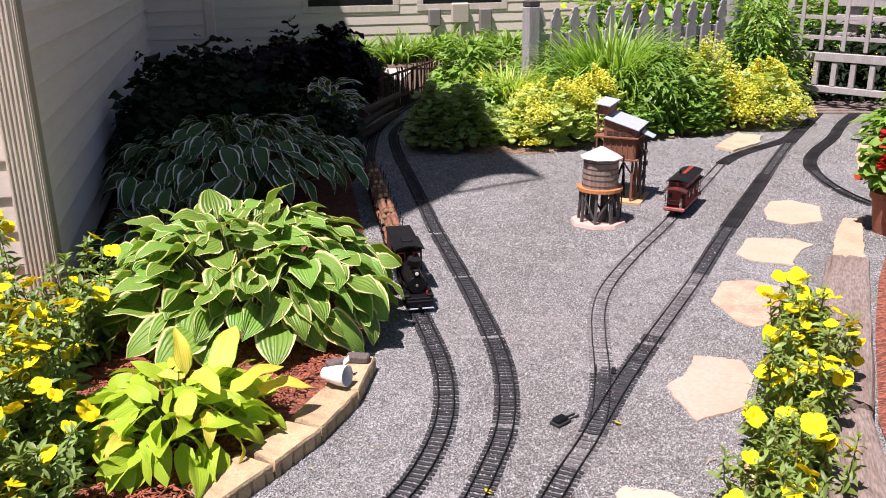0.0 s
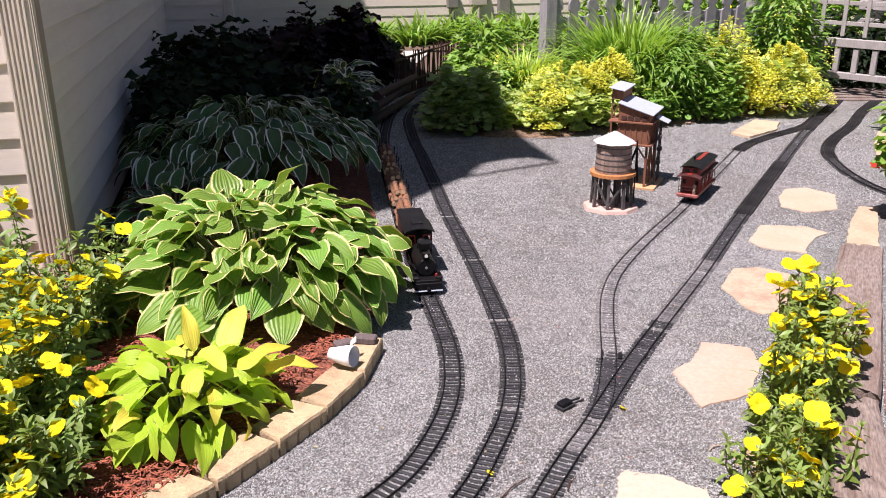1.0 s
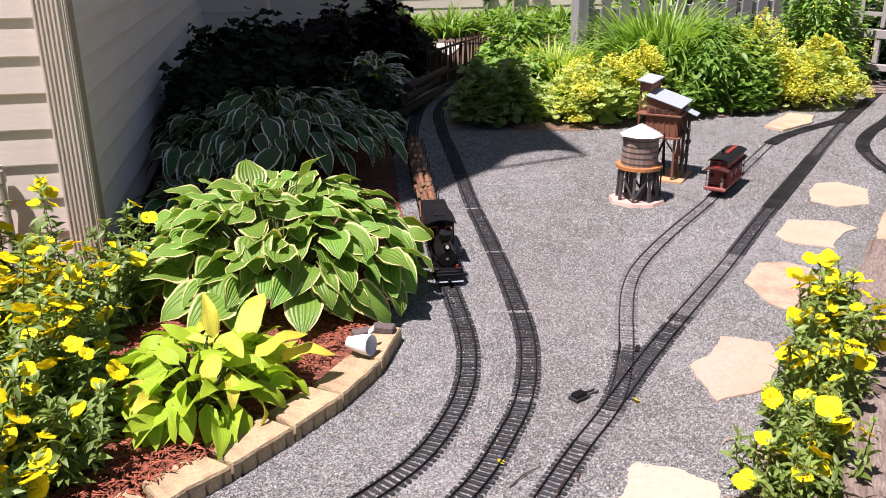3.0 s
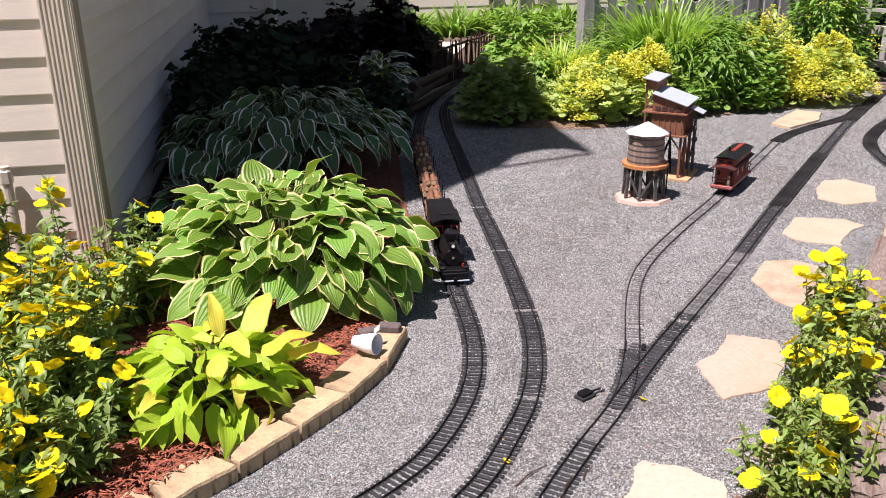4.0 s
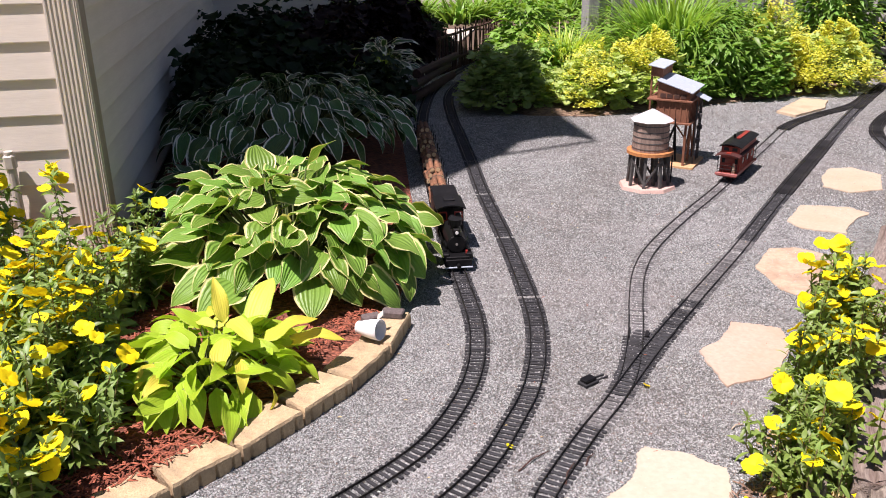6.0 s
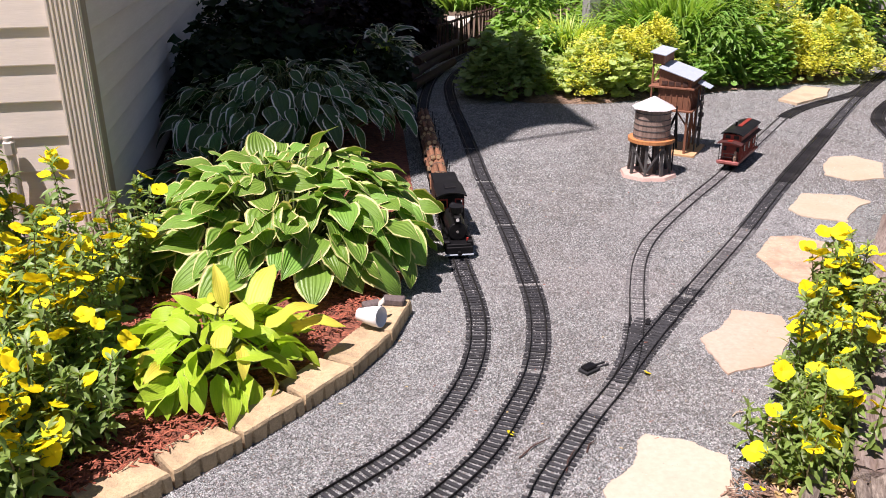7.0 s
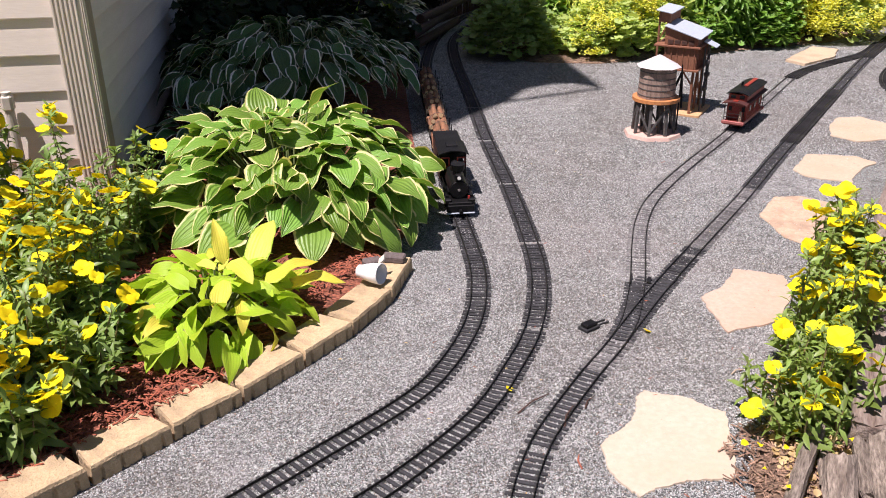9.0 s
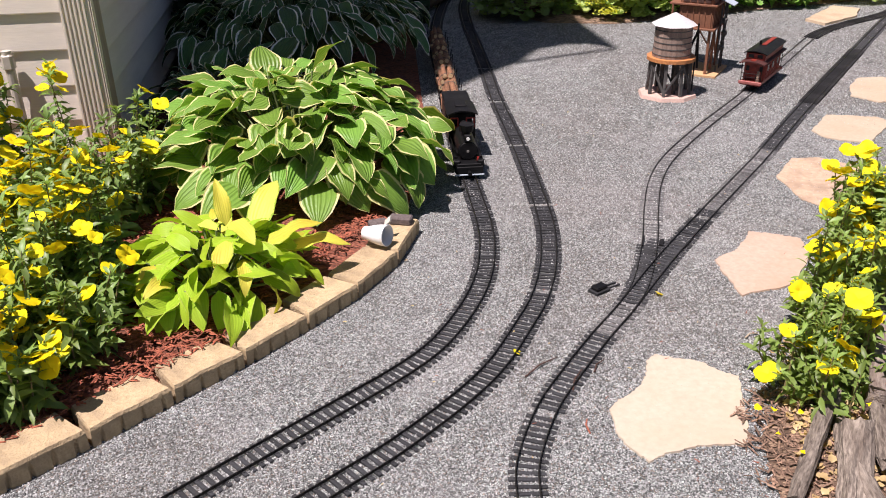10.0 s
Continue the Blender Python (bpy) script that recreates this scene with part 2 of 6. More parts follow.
M = {
    "gravel": gravel_material(),
    "mulch": mulch_material(),
    "litter": mulch_material("brown_leaf_litter", (0.09, 0.055, 0.035), (0.42, 0.29, 0.19)),
    "stone_chip": surface("gravel_stone", (0.205, 0.207, 0.205), (0.40, 0.402, 0.396), 0.85, 300, 40, 0.2, 0.001, island=0.75),
    "chip": surface("bark_chip", (0.20, 0.05, 0.028), (0.42, 0.13, 0.07), 0.9, 200, 30, 0.4, 0.001, island=0.4),
    "brown_chip": surface("brown_bark_chip", (0.11, 0.065, 0.045), (0.34, 0.22, 0.15), 0.92, 200, 30, 0.4, 0.001, island=0.5),
    "soil": surface("garden_soil", (0.07, 0.05, 0.035), (0.16, 0.11, 0.075), 0.95, 60, 4, 0.8, 0.01, world_space=True),
    "siding": surface("painted_siding", (0.70, 0.64, 0.55), (0.77, 0.71, 0.62), 0.6, 35, 3.0, 0.25, 0.0015, (0.60, 0.55, 0.47), 0.45, stretch=(0.6, 0.6, 8), vary=0.03),
    "trim": surface("painted_trim", (0.64, 0.58, 0.49), (0.72, 0.66, 0.57), 0.55, 40, 5, 0.25, 0.001, (0.46, 0.42, 0.36), 0.4, stretch=(4, 4, 0.5)),
    # darker brown copy of trim: shade on the side leg put into its colour
    "trim_shaded": surface("shaded_trim_board", (0.30, 0.245, 0.19), (0.40, 0.33, 0.26), 0.7, 40, 5, 0.25, 0.001, (0.24, 0.19, 0.15), 0.5, stretch=(4, 4, 0.5)),
    "roof": surface("roof_shingle", (0.06, 0.055, 0.05), (0.12, 0.11, 0.10), 0.9, 40, 4, 0.4),
    "fence": surface("weathered_fence_wood", (0.27, 0.265, 0.29), (0.40, 0.39, 0.41), 0.85, 30, 4, 0.5, 0.002, (0.20, 0.195, 0.21), 0.6, stretch=(6, 6, 0.7), vary=0.1),
    "lattice": surface("greyed_lattice_wood", (0.33, 0.315, 0.30), (0.46, 0.44, 0.425), 0.85, 30, 4, 0.4, 0.002, (0.30, 0.28, 0.26), 0.5, stretch=(3, 3, 0.7), vary=0.08),
    "block": surface("tan_concrete_block", (0.385, 0.285, 0.16), (0.53, 0.405, 0.245), 0.9, 110, 14, 1.0, 0.005, (0.25, 0.185, 0.115), 0.8, vary=0.09),
    "flag": surface("sandstone_flag", (0.39, 0.318, 0.228), (0.46, 0.38, 0.28), 0.85, 70, 3.2, 0.5, 0.002, (0.43, 0.305, 0.205), 0.75, vary=0.05, world_space=True),
    "flag_pale": surface("pale_sandstone_flag", (0.415, 0.355, 0.27), (0.485, 0.42, 0.325), 0.85, 60, 3.5, 0.5, 0.002, (0.46, 0.35, 0.25), 0.7, world_space=True),
    "flag_stained": surface("stained_sandstone_flag", (0.40, 0.285, 0.19), (0.50, 0.375, 0.265), 0.88, 60, 9, 0.5, 0.002, (0.24, 0.165, 0.11), 0.85, world_space=True),
    "flag_pink": surface("pink_sandstone_flag", (0.405, 0.305, 0.232), (0.48, 0.372, 0.29), 0.85, 70, 4.5, 0.4, 0.002, (0.42, 0.275, 0.185), 0.7, vary=0.05, world_space=True),
    "plastic": surface("black_tie_plastic", (0.012, 0.0128, 0.0145), (0.032, 0.034, 0.038), 0.75, 200, 30, 0.5, 0.0008, (0.065, 0.064, 0.063), 0.3, vary=0.35),
    "dusty": surface("dusty_grey_tie", (0.065, 0.065, 0.067), (0.16, 0.16, 0.158), 0.88, 200, 40, 0.5, 0.0008, (0.28, 0.275, 0.265), 0.6, vary=0.3, spec=0.2),
    "panel": surface("dark_track_panel", (0.008, 0.008, 0.009), (0.020, 0.020, 0.021), 0.85, 160, 16, 0.8, 0.0015, (0.05, 0.048, 0.045), 0.45, vary=0.4, spec=0.12),
    "flag_tan": surface("orange_tan_flag", (0.40, 0.305, 0.20), (0.49, 0.385, 0.27), 0.85, 70, 7, 0.5, 0.002, (0.33, 0.235, 0.145), 0.6, vary=0.06, world_space=True),
    "rail": surface("dark_rail_brass", (0.012, 0.011, 0.011), (0.03, 0.028, 0.027), 0.36, 150, 14, 0.2, 0.0004, (0.06, 0.05, 0.042), 0.3, metal=0.5),
    "timber": surface("old_landscape_timber", (0.10, 0.078, 0.064), (0.30, 0.25, 0.21), 0.92, 30, 4, 0.9, 0.004, (0.13, 0.085, 0.066), 0.8, stretch=(6, 0.9, 6), vary=0.1),
    "driftwood": surface("bleached_broken_wood", (0.09, 0.07, 0.055), (0.34, 0.29, 0.235), 0.9, 40, 7, 1.0, 0.004, (0.075, 0.055, 0.042), 0.8, stretch=(5, 5, 1.1), vary=0.2),
    "log": surface("peeled_log_bark", (0.13, 0.055, 0.028), (0.29, 0.14, 0.07), 0.85, 120, 20, 0.8, 0.002, (0.10, 0.05, 0.03), 0.5, vary=0.25),
    "log_end": surface("cut_log_end", (0.55, 0.38, 0.20), (0.70, 0.52, 0.31), 0.8, 150, 30, 0.2, 0.001),
    "black": surface("black_engine_paint", (0.004, 0.004, 0.0045), (0.008, 0.008, 0.009), 0.45, 150, 12, 0.1, 0.0005, (0.012, 0.012, 0.012), 0.3, spec=0.2),
    "red_paint": surface("red_trim_paint", (0.27, 0.025, 0.02), (0.36, 0.04, 0.03), 0.4, 150, 12, 0.1, 0.0005),
    # red lightened to pink: light falling on the end beam is put into it
    "lit_pink": surface("lit_red_beam", (0.27, 0.07, 0.06), (0.42, 0.15, 0.13), 0.6, 90, 20, 0.2, 0.0006, (0.20, 0.03, 0.022), 0.6),
    "caboose_red": surface("oxide_red_caboose", (0.20, 0.021, 0.013), (0.31, 0.038, 0.023), 0.45, 120, 14, 0.2, 0.0006, (0.14, 0.03, 0.02), 0.4),
    "caboose_roof": surface("maroon_roof_paint", (0.045, 0.012, 0.010), (0.085, 0.022, 0.018), 0.7, 120, 14, 0.2, 0.0006, (0.05, 0.02, 0.018), 0.4),
    "rust": surface("rust_brown_wood", (0.16, 0.065, 0.035), (0.27, 0.115, 0.06), 0.75, 90, 14, 0.4, 0.001, (0.10, 0.045, 0.03), 0.4, stretch=(3, 3, 0.6)),
    "orange_wood": surface("orange_stained_wood", (0.42, 0.16, 0.05), (0.58, 0.25, 0.09), 0.6, 80, 12, 0.3, 0.001, (0.30, 0.13, 0.06), 0.4),
    "tan_wood": surface("tan_plywood_base", (0.46, 0.27, 0.13), (0.60, 0.38, 0.20), 0.7, 80, 12, 0.3, 0.001),
    "tank": surface("greyed_tank_stave", (0.22, 0.155, 0.12), (0.36, 0.27, 0.22), 0.8, 70, 14, 0.5, 0.001, (0.15, 0.10, 0.08), 0.5, stretch=(5, 5, 0.6), vary=0.18),
    "leg": surface("dark_grey_post", (0.035, 0.033, 0.032), (0.10, 0.095, 0.09), 0.8, 90, 14, 0.4, 0.001, vary=0.2),
    "tin": surface("pale_metal_roof", (0.335, 0.395, 0.455), (0.41, 0.475, 0.535), 0.55, 60, 12, 0.15, 0.0008, (0.40, 0.41, 0.43), 0.4),
    "white_roof": surface("white_shingled_roof", (0.47, 0.46, 0.46), (0.56, 0.55, 0.545), 0.8, 130, 16, 0.5, 0.001, (0.38, 0.37, 0.36), 0.5),
    "pink_base": surface("pink_cast_base", (0.48, 0.32, 0.27), (0.60, 0.43, 0.36), 0.85, 120, 14, 0.5, 0.002, (0.40, 0.30, 0.25), 0.5),
    "china": surface("white_glazed_china", (0.78, 0.78, 0.77), (0.84, 0.84, 0.83), 0.2, 60, 8, 0.0),
    "brick_dark": surface("dark_fired_brick", (0.075, 0.058, 0.055), (0.15, 0.12, 0.115), 0.9, 120, 14, 0.6, 0.002),
    "terracotta": surface("weathered_red_pot", (0.20, 0.06, 0.035), (0.32, 0.11, 0.06), 0.7, 60, 9, 0.3, 0.001, (0.16, 0.07, 0.05), 0.5),
    "twig": surface("red_brown_twig", (0.032, 0.014, 0.011), (0.09, 0.042, 0.028), 0.8, 90, 12, 0.5, 0.001, vary=0.3),
    "path": surface("pale_concrete_path", (0.42, 0.38, 0.32), (0.56, 0.52, 0.45), 0.9, 70, 3, 0.3, 0.002),
    "glass": surface("dark_window_glass", (0.012, 0.014, 0.016), (0.02, 0.022, 0.025), 0.18, 10, 2, 0.0, spec=0.25),
    "lamp_glass": surface("headlamp_lens", (0.70, 0.70, 0.66), (0.8, 0.8, 0.76), 0.15, 30, 4, 0.0),
    "pipe": surface("painted_pipe", (0.44, 0.40, 0.34), (0.54, 0.50, 0.43), 0.5, 60, 8, 0.1),
    "meter": surface("grey_meter_box", (0.17, 0.16, 0.15), (0.26, 0.25, 0.23), 0.6, 60, 8, 0.1),
    "stem": surface("plant_stem", (0.10, 0.15, 0.05), (0.19, 0.22, 0.08), 0.7, 60, 9, 0.0),
    "stem_red": surface("red_plant_stem", (0.13, 0.11, 0.045), (0.22, 0.17, 0.075), 0.7, 60, 9, 0.0),
    "twine": surface("pale_twig", (0.35, 0.28, 0.20), (0.5, 0.42, 0.32), 0.9, 60, 9, 0.0),
    "figure": surface("painted_figurine", (0.45, 0.33, 0.24), (0.55, 0.42, 0.3), 0.6, 90, 20, 0.0),
}
L = {
    "hosta": leaf_material("hosta_leaf", (0.10, 0.235, 0.03), (0.25, 0.43, 0.07), (0.78, 0.76, 0.34), 0.84, 0.42, 0.5, wobble=0.045, trans=0.3, gloss=0.4),
    "hosta_gold": leaf_material("gold_hosta_leaf", (0.25, 0.47, 0.025), (0.50, 0.66, 0.05), (0.60, 0.62, 0.16), 0.93, 0.5, 0.14, wobble=0.03, trans=0.4, gloss=0.25),
    "hosta_yellow": leaf_material("yellowed_hosta_leaf", (0.66, 0.62, 0.05), (0.78, 0.72, 0.13), (0.36, 0.48, 0.05), 0.88, 0.5, 0.2, wobble=0.16, trans=0.35, gloss=0.25),
    "hosta_dark": leaf_material("white_edged_hosta_leaf", (0.032, 0.088, 0.026), (0.065, 0.165, 0.045), (0.93, 0.95, 0.88), 0.80, 0.36, 0.4, wobble=0.05, gloss=0.55, trans=0.2),
    "hosta_white": leaf_material("broad_white_edged_leaf", (0.05, 0.11, 0.04), (0.09, 0.18, 0.06), (0.92, 0.94, 0.88), 0.62, 0.4, 0.3, wobble=0.06, gloss=0.7),
    "primrose": leaf_material("primrose_leaf", (0.11, 0.205, 0.05), (0.30, 0.43, 0.12), None, island=True, trans=0.4),
    "primrose_light": leaf_material("young_primrose_leaf", (0.085, 0.165, 0.03), (0.33, 0.45, 0.11), None, island=True, trans=0.42),
    "petal": leaf_material("yellow_petal", (0.88, 0.70, 0.004), (0.95, 0.80, 0.015), None, rough=0.6, trans=0.3, hue=0.005, gloss=0.15),
    "mantle": leaf_material("mantle_leaf", (0.33, 0.47, 0.12), (0.56, 0.67, 0.24), None, island=True, trans=0.4),
    "mantle_dark": leaf_material("shrub_leaf", (0.19, 0.30, 0.085), (0.36, 0.48, 0.16), None, island=True),
    "froth": leaf_material("mantle_blossom", (0.72, 0.73, 0.068), (0.89, 0.875, 0.22), None, island=True, trans=0.42, hue=0.01),
    "grass": leaf_material("grass_blade", (0.17, 0.34, 0.05), (0.36, 0.56, 0.11), None, island=True, trans=0.45),
    "lime": leaf_material("lime_blade", (0.36, 0.52, 0.06), (0.54, 0.68, 0.12), None, island=True, trans=0.45),
    "green": leaf_material("mid_green_leaf", (0.11, 0.25, 0.035), (0.33, 0.54, 0.10), None, island=True, trans=0.4),
    "perennial": leaf_material("narrow_perennial_leaf", (0.10, 0.23, 0.035), (0.28, 0.48, 0.09), None, island=True, trans=0.4),
    # near-black green and plum: the deep shade is put into these leaf colours
    "shade": leaf_material("shade_darkened_leaf", (0.009, 0.022, 0.009), (0.024, 0.046, 0.016), None, island=True, rough=0.6, gloss=0.2),
    "purple": leaf_material("shade_darkened_plum", (0.014, 0.007, 0.008), (0.028, 0.014, 0.014), None, island=True, rough=0.6, gloss=0.2),
    "geranium": leaf_material("red_blossom", (0.55, 0.02, 0.02), (0.72, 0.04, 0.03), None, island=True, hue=0.005),
    "dry": leaf_material("dry_leaf", (0.50, 0.36, 0.16), (0.68, 0.52, 0.28), None, island=True, hue=0.01),
}


# ---- mesh helpers ----
def solid(bm, size, at=(0, 0, 0), rot=(0, 0, 0), bevel=0.0, taper=1.0):
    """A box with its corners rounded off, added to bm."""
    ret = bmesh.ops.create_cube(bm, size=1.0)
    vs = ret["verts"]
    for v in vs:
        k = taper if v.co.z > 0 else 1.0
        v.co = Vector((v.co.x * size[0] * k, v.co.y * size[1] * k, v.co.z * size[2]))
    if bevel:
        es = list({e for v in vs for e in v.link_edges})
        out = bmesh.ops.bevel(bm, geom=es, offset=bevel, segments=1, affect="EDGES", profile=0.5)
        vs = list({v for v in out["verts"]} | {v for v in vs if v.is_valid})
    m = pose(*at, *rot)
    for v in vs:
        v.co = m @ v.co
    return vs


def rod(bm, a, b, r, r2=None, n=8):
    """A round bar from a to b."""
    a, b = Vector(a), Vector(b)
    d = b - a
    m = Matrix.Translation((a + b) / 2) @ d.to_track_quat("Z", "Y").to_matrix().to_4x4()
    bmesh.ops.create_cone(bm, cap_ends=True, segments=n, radius1=r, radius2=r if r2 is None else r2, depth=d.length, matrix=m)


def beam(bm, a, b, w, h):
    """A square bar from a to b."""
    a, b = Vector(a), Vector(b)
    d = b - a
    m = Matrix.Translation((a + b) / 2) @ d.to_track_quat("Z", "Y").to_matrix().to_4x4()
    ret = bmesh.ops.create_cube(bm, size=1.0)
    for v in ret["verts"]:
        v.co = m @ Vector((v.co.x * w, v.co.y * h, v.co.z * d.length))


def prism(bm, outline, z0, z1, skew=1.0, mid=None):
    """A flat stone or plate: an outline in plan carried from z0 to z1."""
    cx = sum(p[0] for p in outline) / len(outline)
    cy = sum(p[1] for p in outline) / len(outline)
    lo = [bm.verts.new((x, y, z0)) for x, y in outline]
    hi = [bm.verts.new((cx + (x - cx) * skew, cy + (y - cy) * skew, z1)) for x, y in outline]
    n = len(outline)
    bm.faces.new(list(reversed(lo)))
    bm.faces.new(hi)
    for i in range(n):
        bm.faces.new((lo[i], lo[(i + 1) % n], hi[(i + 1) % n], hi[i]))
    bmesh.ops.recalc_face_normals(bm, faces=bm.faces)


def mesh_of(name, bm, material, smooth=False):
    me = bpy.data.meshes.new(name)
    bm.to_mesh(me)
    bm.free()
    me.materials.append(material)
    if smooth:
        me.shade_smooth()
    return me


def part(name, bm, material, parent, label="", at=None, smooth=False):
    """One mesh object under a thing or a part."""
    me = bm if isinstance(bm, bpy.types.Mesh) else mesh_of(name, bm, material, smooth)
    ob = new(name, me)
    ob.parent = parent
    if at is not None:
        ob.matrix_basis = at
    return tagged(ob, label)


def thing(name, m, label, category, group="", kind=""):
    ob = new(name)
    ob.empty_display_size = 0.05
    ob.matrix_basis = m
    return tagged(ob, label, category, group, kind)


def alone(name, bm, material, label, category, group="", kind="", m=None, smooth=False):
    ob = new(name, bm if isinstance(bm, bpy.types.Mesh) else mesh_of(name, bm, material, smooth))
    if m is not None:
        ob.matrix_basis = m
    return tagged(ob, label, category, group, kind)


def batch(name, template, mats, material, smooth=True):
    """Many copies of one small template (verts, faces, uvs) at the 4x4 matrices mats, as one mesh."""
    verts, faces, uvs = template
    v = np.asarray(verts, float)
    mats = np.asarray(mats, float)
    k, n = len(v), len(mats)
    h = np.concatenate([v, np.ones((k, 1))], 1)
    pos = np.einsum("nij,kj->nki", mats, h)[..., :3].reshape(-1, 3)
    fa = [np.asarray(f) for f in faces]
    loops = np.concatenate(fa)
    sizes = np.array([len(f) for f in fa])
    all_loops = (loops[None, :] + (np.arange(n) * k)[:, None]).ravel()
    all_sizes = np.tile(sizes, n)
    starts = np.concatenate([[0], np.cumsum(all_sizes)[:-1]])
    me = bpy.data.meshes.new(name)
    me.vertices.add(n * k)
    me.vertices.foreach_set("co", pos.ravel())
    me.loops.add(len(all_loops))
    me.loops.foreach_set("vertex_index", all_loops)
    me.polygons.add(len(all_sizes))
    me.polygons.foreach_set("loop_start", starts)
    me.update(calc_edges=True)
    if uvs is not None:
        layer = me.uv_layers.new(name="UVMap")
        uv = np.tile(np.asarray(uvs, float)[loops], (n, 1))
        layer.data.foreach_set("uv", uv.ravel())
    me.materials.append(material)
    if smooth:
        me.shade_smooth()
    me.validate()
    return me


def turn_matrix(x, y, z, yaw, pitch, roll, s, sx=1.0, sz=1.0):
    """A leaf's pose: its length is +y; yaw turns it about z, pitch lifts its tip."""
    m = Matrix.Translation((x, y, z)) @ Matrix.Rotation(yaw, 4, "Z") @ Matrix.Rotation(pitch, 4, "X") @ Matrix.Rotation(roll, 4, "Y")
    return m @ Matrix.Diagonal((s * sx, s, s * sz, 1))


def blade(nlong=7, ncross=4, width=0.36, fold=0.35, droop=0.6, ripple=0.0, belly=0.42, phase=0.0, base_w=0.02, lift=0.0):
    """A leaf blade of length 1 along +y: its own width curve, a fold along the midrib, a droop towards the tip and wavy margins."""
    verts, uvs, faces = [], [], []
    y = z = 0.0
    step = 1.0 / nlong
    for i in range(nlong + 1):
        v = i / nlong
        a = lift - droop * v * v
        if i:
            y += step * math.cos(a)
            z += step * math.sin(a)
        w = width * (math.sin(math.pi * v ** (math.log(0.5) / math.log(belly))) ** 0.8 * (1 - 0.1 * v) if 0 < v < 1 else 0.0) + base_w * (1 - v)
        for j in range(ncross + 1):
            u = 2 * j / ncross - 1
            rip = ripple * abs(u) * math.sin(v * 11 + phase + (2.0 if u > 0 else 0.0)) * 0.5
            verts.append((u * w, y, z + fold * abs(u) ** 1.3 * w + rip * w))
            uvs.append((u * 0.5 + 0.5, v))
    for i in range(nlong):
        for j in range(ncross):
            a = i * (ncross + 1) + j
            faces.append((a, a + 1, a + ncross + 2, a + ncross + 1))
    return verts, faces, uvs


def broad_leaf(nlong=7, ncross=6, width=0.34, cup=0.3, droop=0.7, ripple=0.1, phase=0.0, lift=0.0, sway=0.0):
    """A broad pointed leaf of length 1 along +y: ovate, dished about a sunken midrib, its margins gently waved, its tip turned down."""
    verts, uvs, faces = [], [], []
    x = y = z = 0.0
    for i in range(nlong + 1):
        v = (i / nlong) ** 0.9
        a = lift - droop * v ** 1.6
        if i:
            ds = v - ((i - 1) / nlong) ** 0.9
            y += ds * math.cos(a)
            z += ds * math.sin(a)
            x = sway * v * v
        w = width * v ** 0.55 * (1 - v) ** 0.9 / 0.404 + 0.012 * (1 - v)
        for j in range(ncross + 1):
            u = 2 * j / ncross - 1
            wave = ripple * u * u * math.sin(v * 9 + phase + (1.7 if u > 0 else 0.0))
            dish = cup * (abs(u) ** 1.5 - 0.45 * abs(u) ** 4)
            verts.append((x + u * w * (1 - 0.10 * cup * u * u), y - 0.06 * abs(u) * w * (1 - v), z + (dish + wave) * w))
            uvs.append((u * 0.5 + 0.5, v))
    for i in range(nlong):
        for j in range(ncross):
            a = i * (ncross + 1) + j
            faces.append((a, a + 1, a + ncross + 2, a + ncross + 1))
    return verts, faces, uvs


LEAFLET = blade(3, 2, 0.22, 0.35, 0.4, 0.0)
LANCE = blade(3, 2, 0.14, 0.3, 0.5, 0.0)
NARROW = blade(3, 2, 0.15, 0.3, 0.6, 0.0)
ROUND_LEAF = blade(4, 4, 0.52, 0.22, 0.6, 0.5, 0.55)


def lobed_leaf(lobes=7):
    """A round pleated leaf of scalloped lobes round its stalk, 1 across, dished like a shallow funnel."""
    verts, faces, uvs = [(0, 0.5, -0.10)], [], [(0.5, 0.3)]
    n = lobes * 3
    for k in range(n):
        t = -math.pi / 2 + 0.22 + (2 * math.pi - 0.44) * k / (n - 1)
        edge = k % 3 == 1
        r = 0.52 if edge else 0.41
        verts.append((r * math.cos(t), 0.5 + r * math.sin(t), 0.05 if edge else -0.03))
        uvs.append((0.5, 0.7))
    for k in range(1, n):
        faces.append((0, k, k + 1))
    return verts, faces, uvs


LOBED = lobed_leaf()
FLECK = ([(-0.5, 0, 0), (0.5, 0, 0.1), (0.35, 1, 0.25), (-0.4, 0.9, 0)], [(0, 1, 2, 3)], [(0.3, 0), (0.7, 0), (0.7, 0.5), (0.3, 0.5)])


def curve_points(pts, step):
    """Points and headings at equal steps along a smooth line through pts."""
    P = [np.array(p, float) for p in pts]
    P = [2 * P[0] - P[1]] + P + [2 * P[-1] - P[-2]]
    dense = []
    for a, b, c, d in zip(P, P[1:], P[2:], P[3:]):
        for t in np.linspace(0, 1, 24, endpoint=False):
            dense.append(0.5 * (2 * b + (c - a) * t + (2 * a - 5 * b + 4 * c - d) * t**2 + (3 * b - a - 3 * c + d) * t**3))
    dense = np.array(dense + [P[-2]])
    s = np.concatenate([[0], np.cumsum(np.linalg.norm(np.diff(dense, axis=0), axis=1))])
    at = np.arange(0, s[-1], step)
    out = np.stack([np.interp(at, s, dense[:, k]) for k in range(dense.shape[1])], 1)
    head = np.gradient(out, axis=0)
    return out, np.arctan2(head[:, 1], head[:, 0])


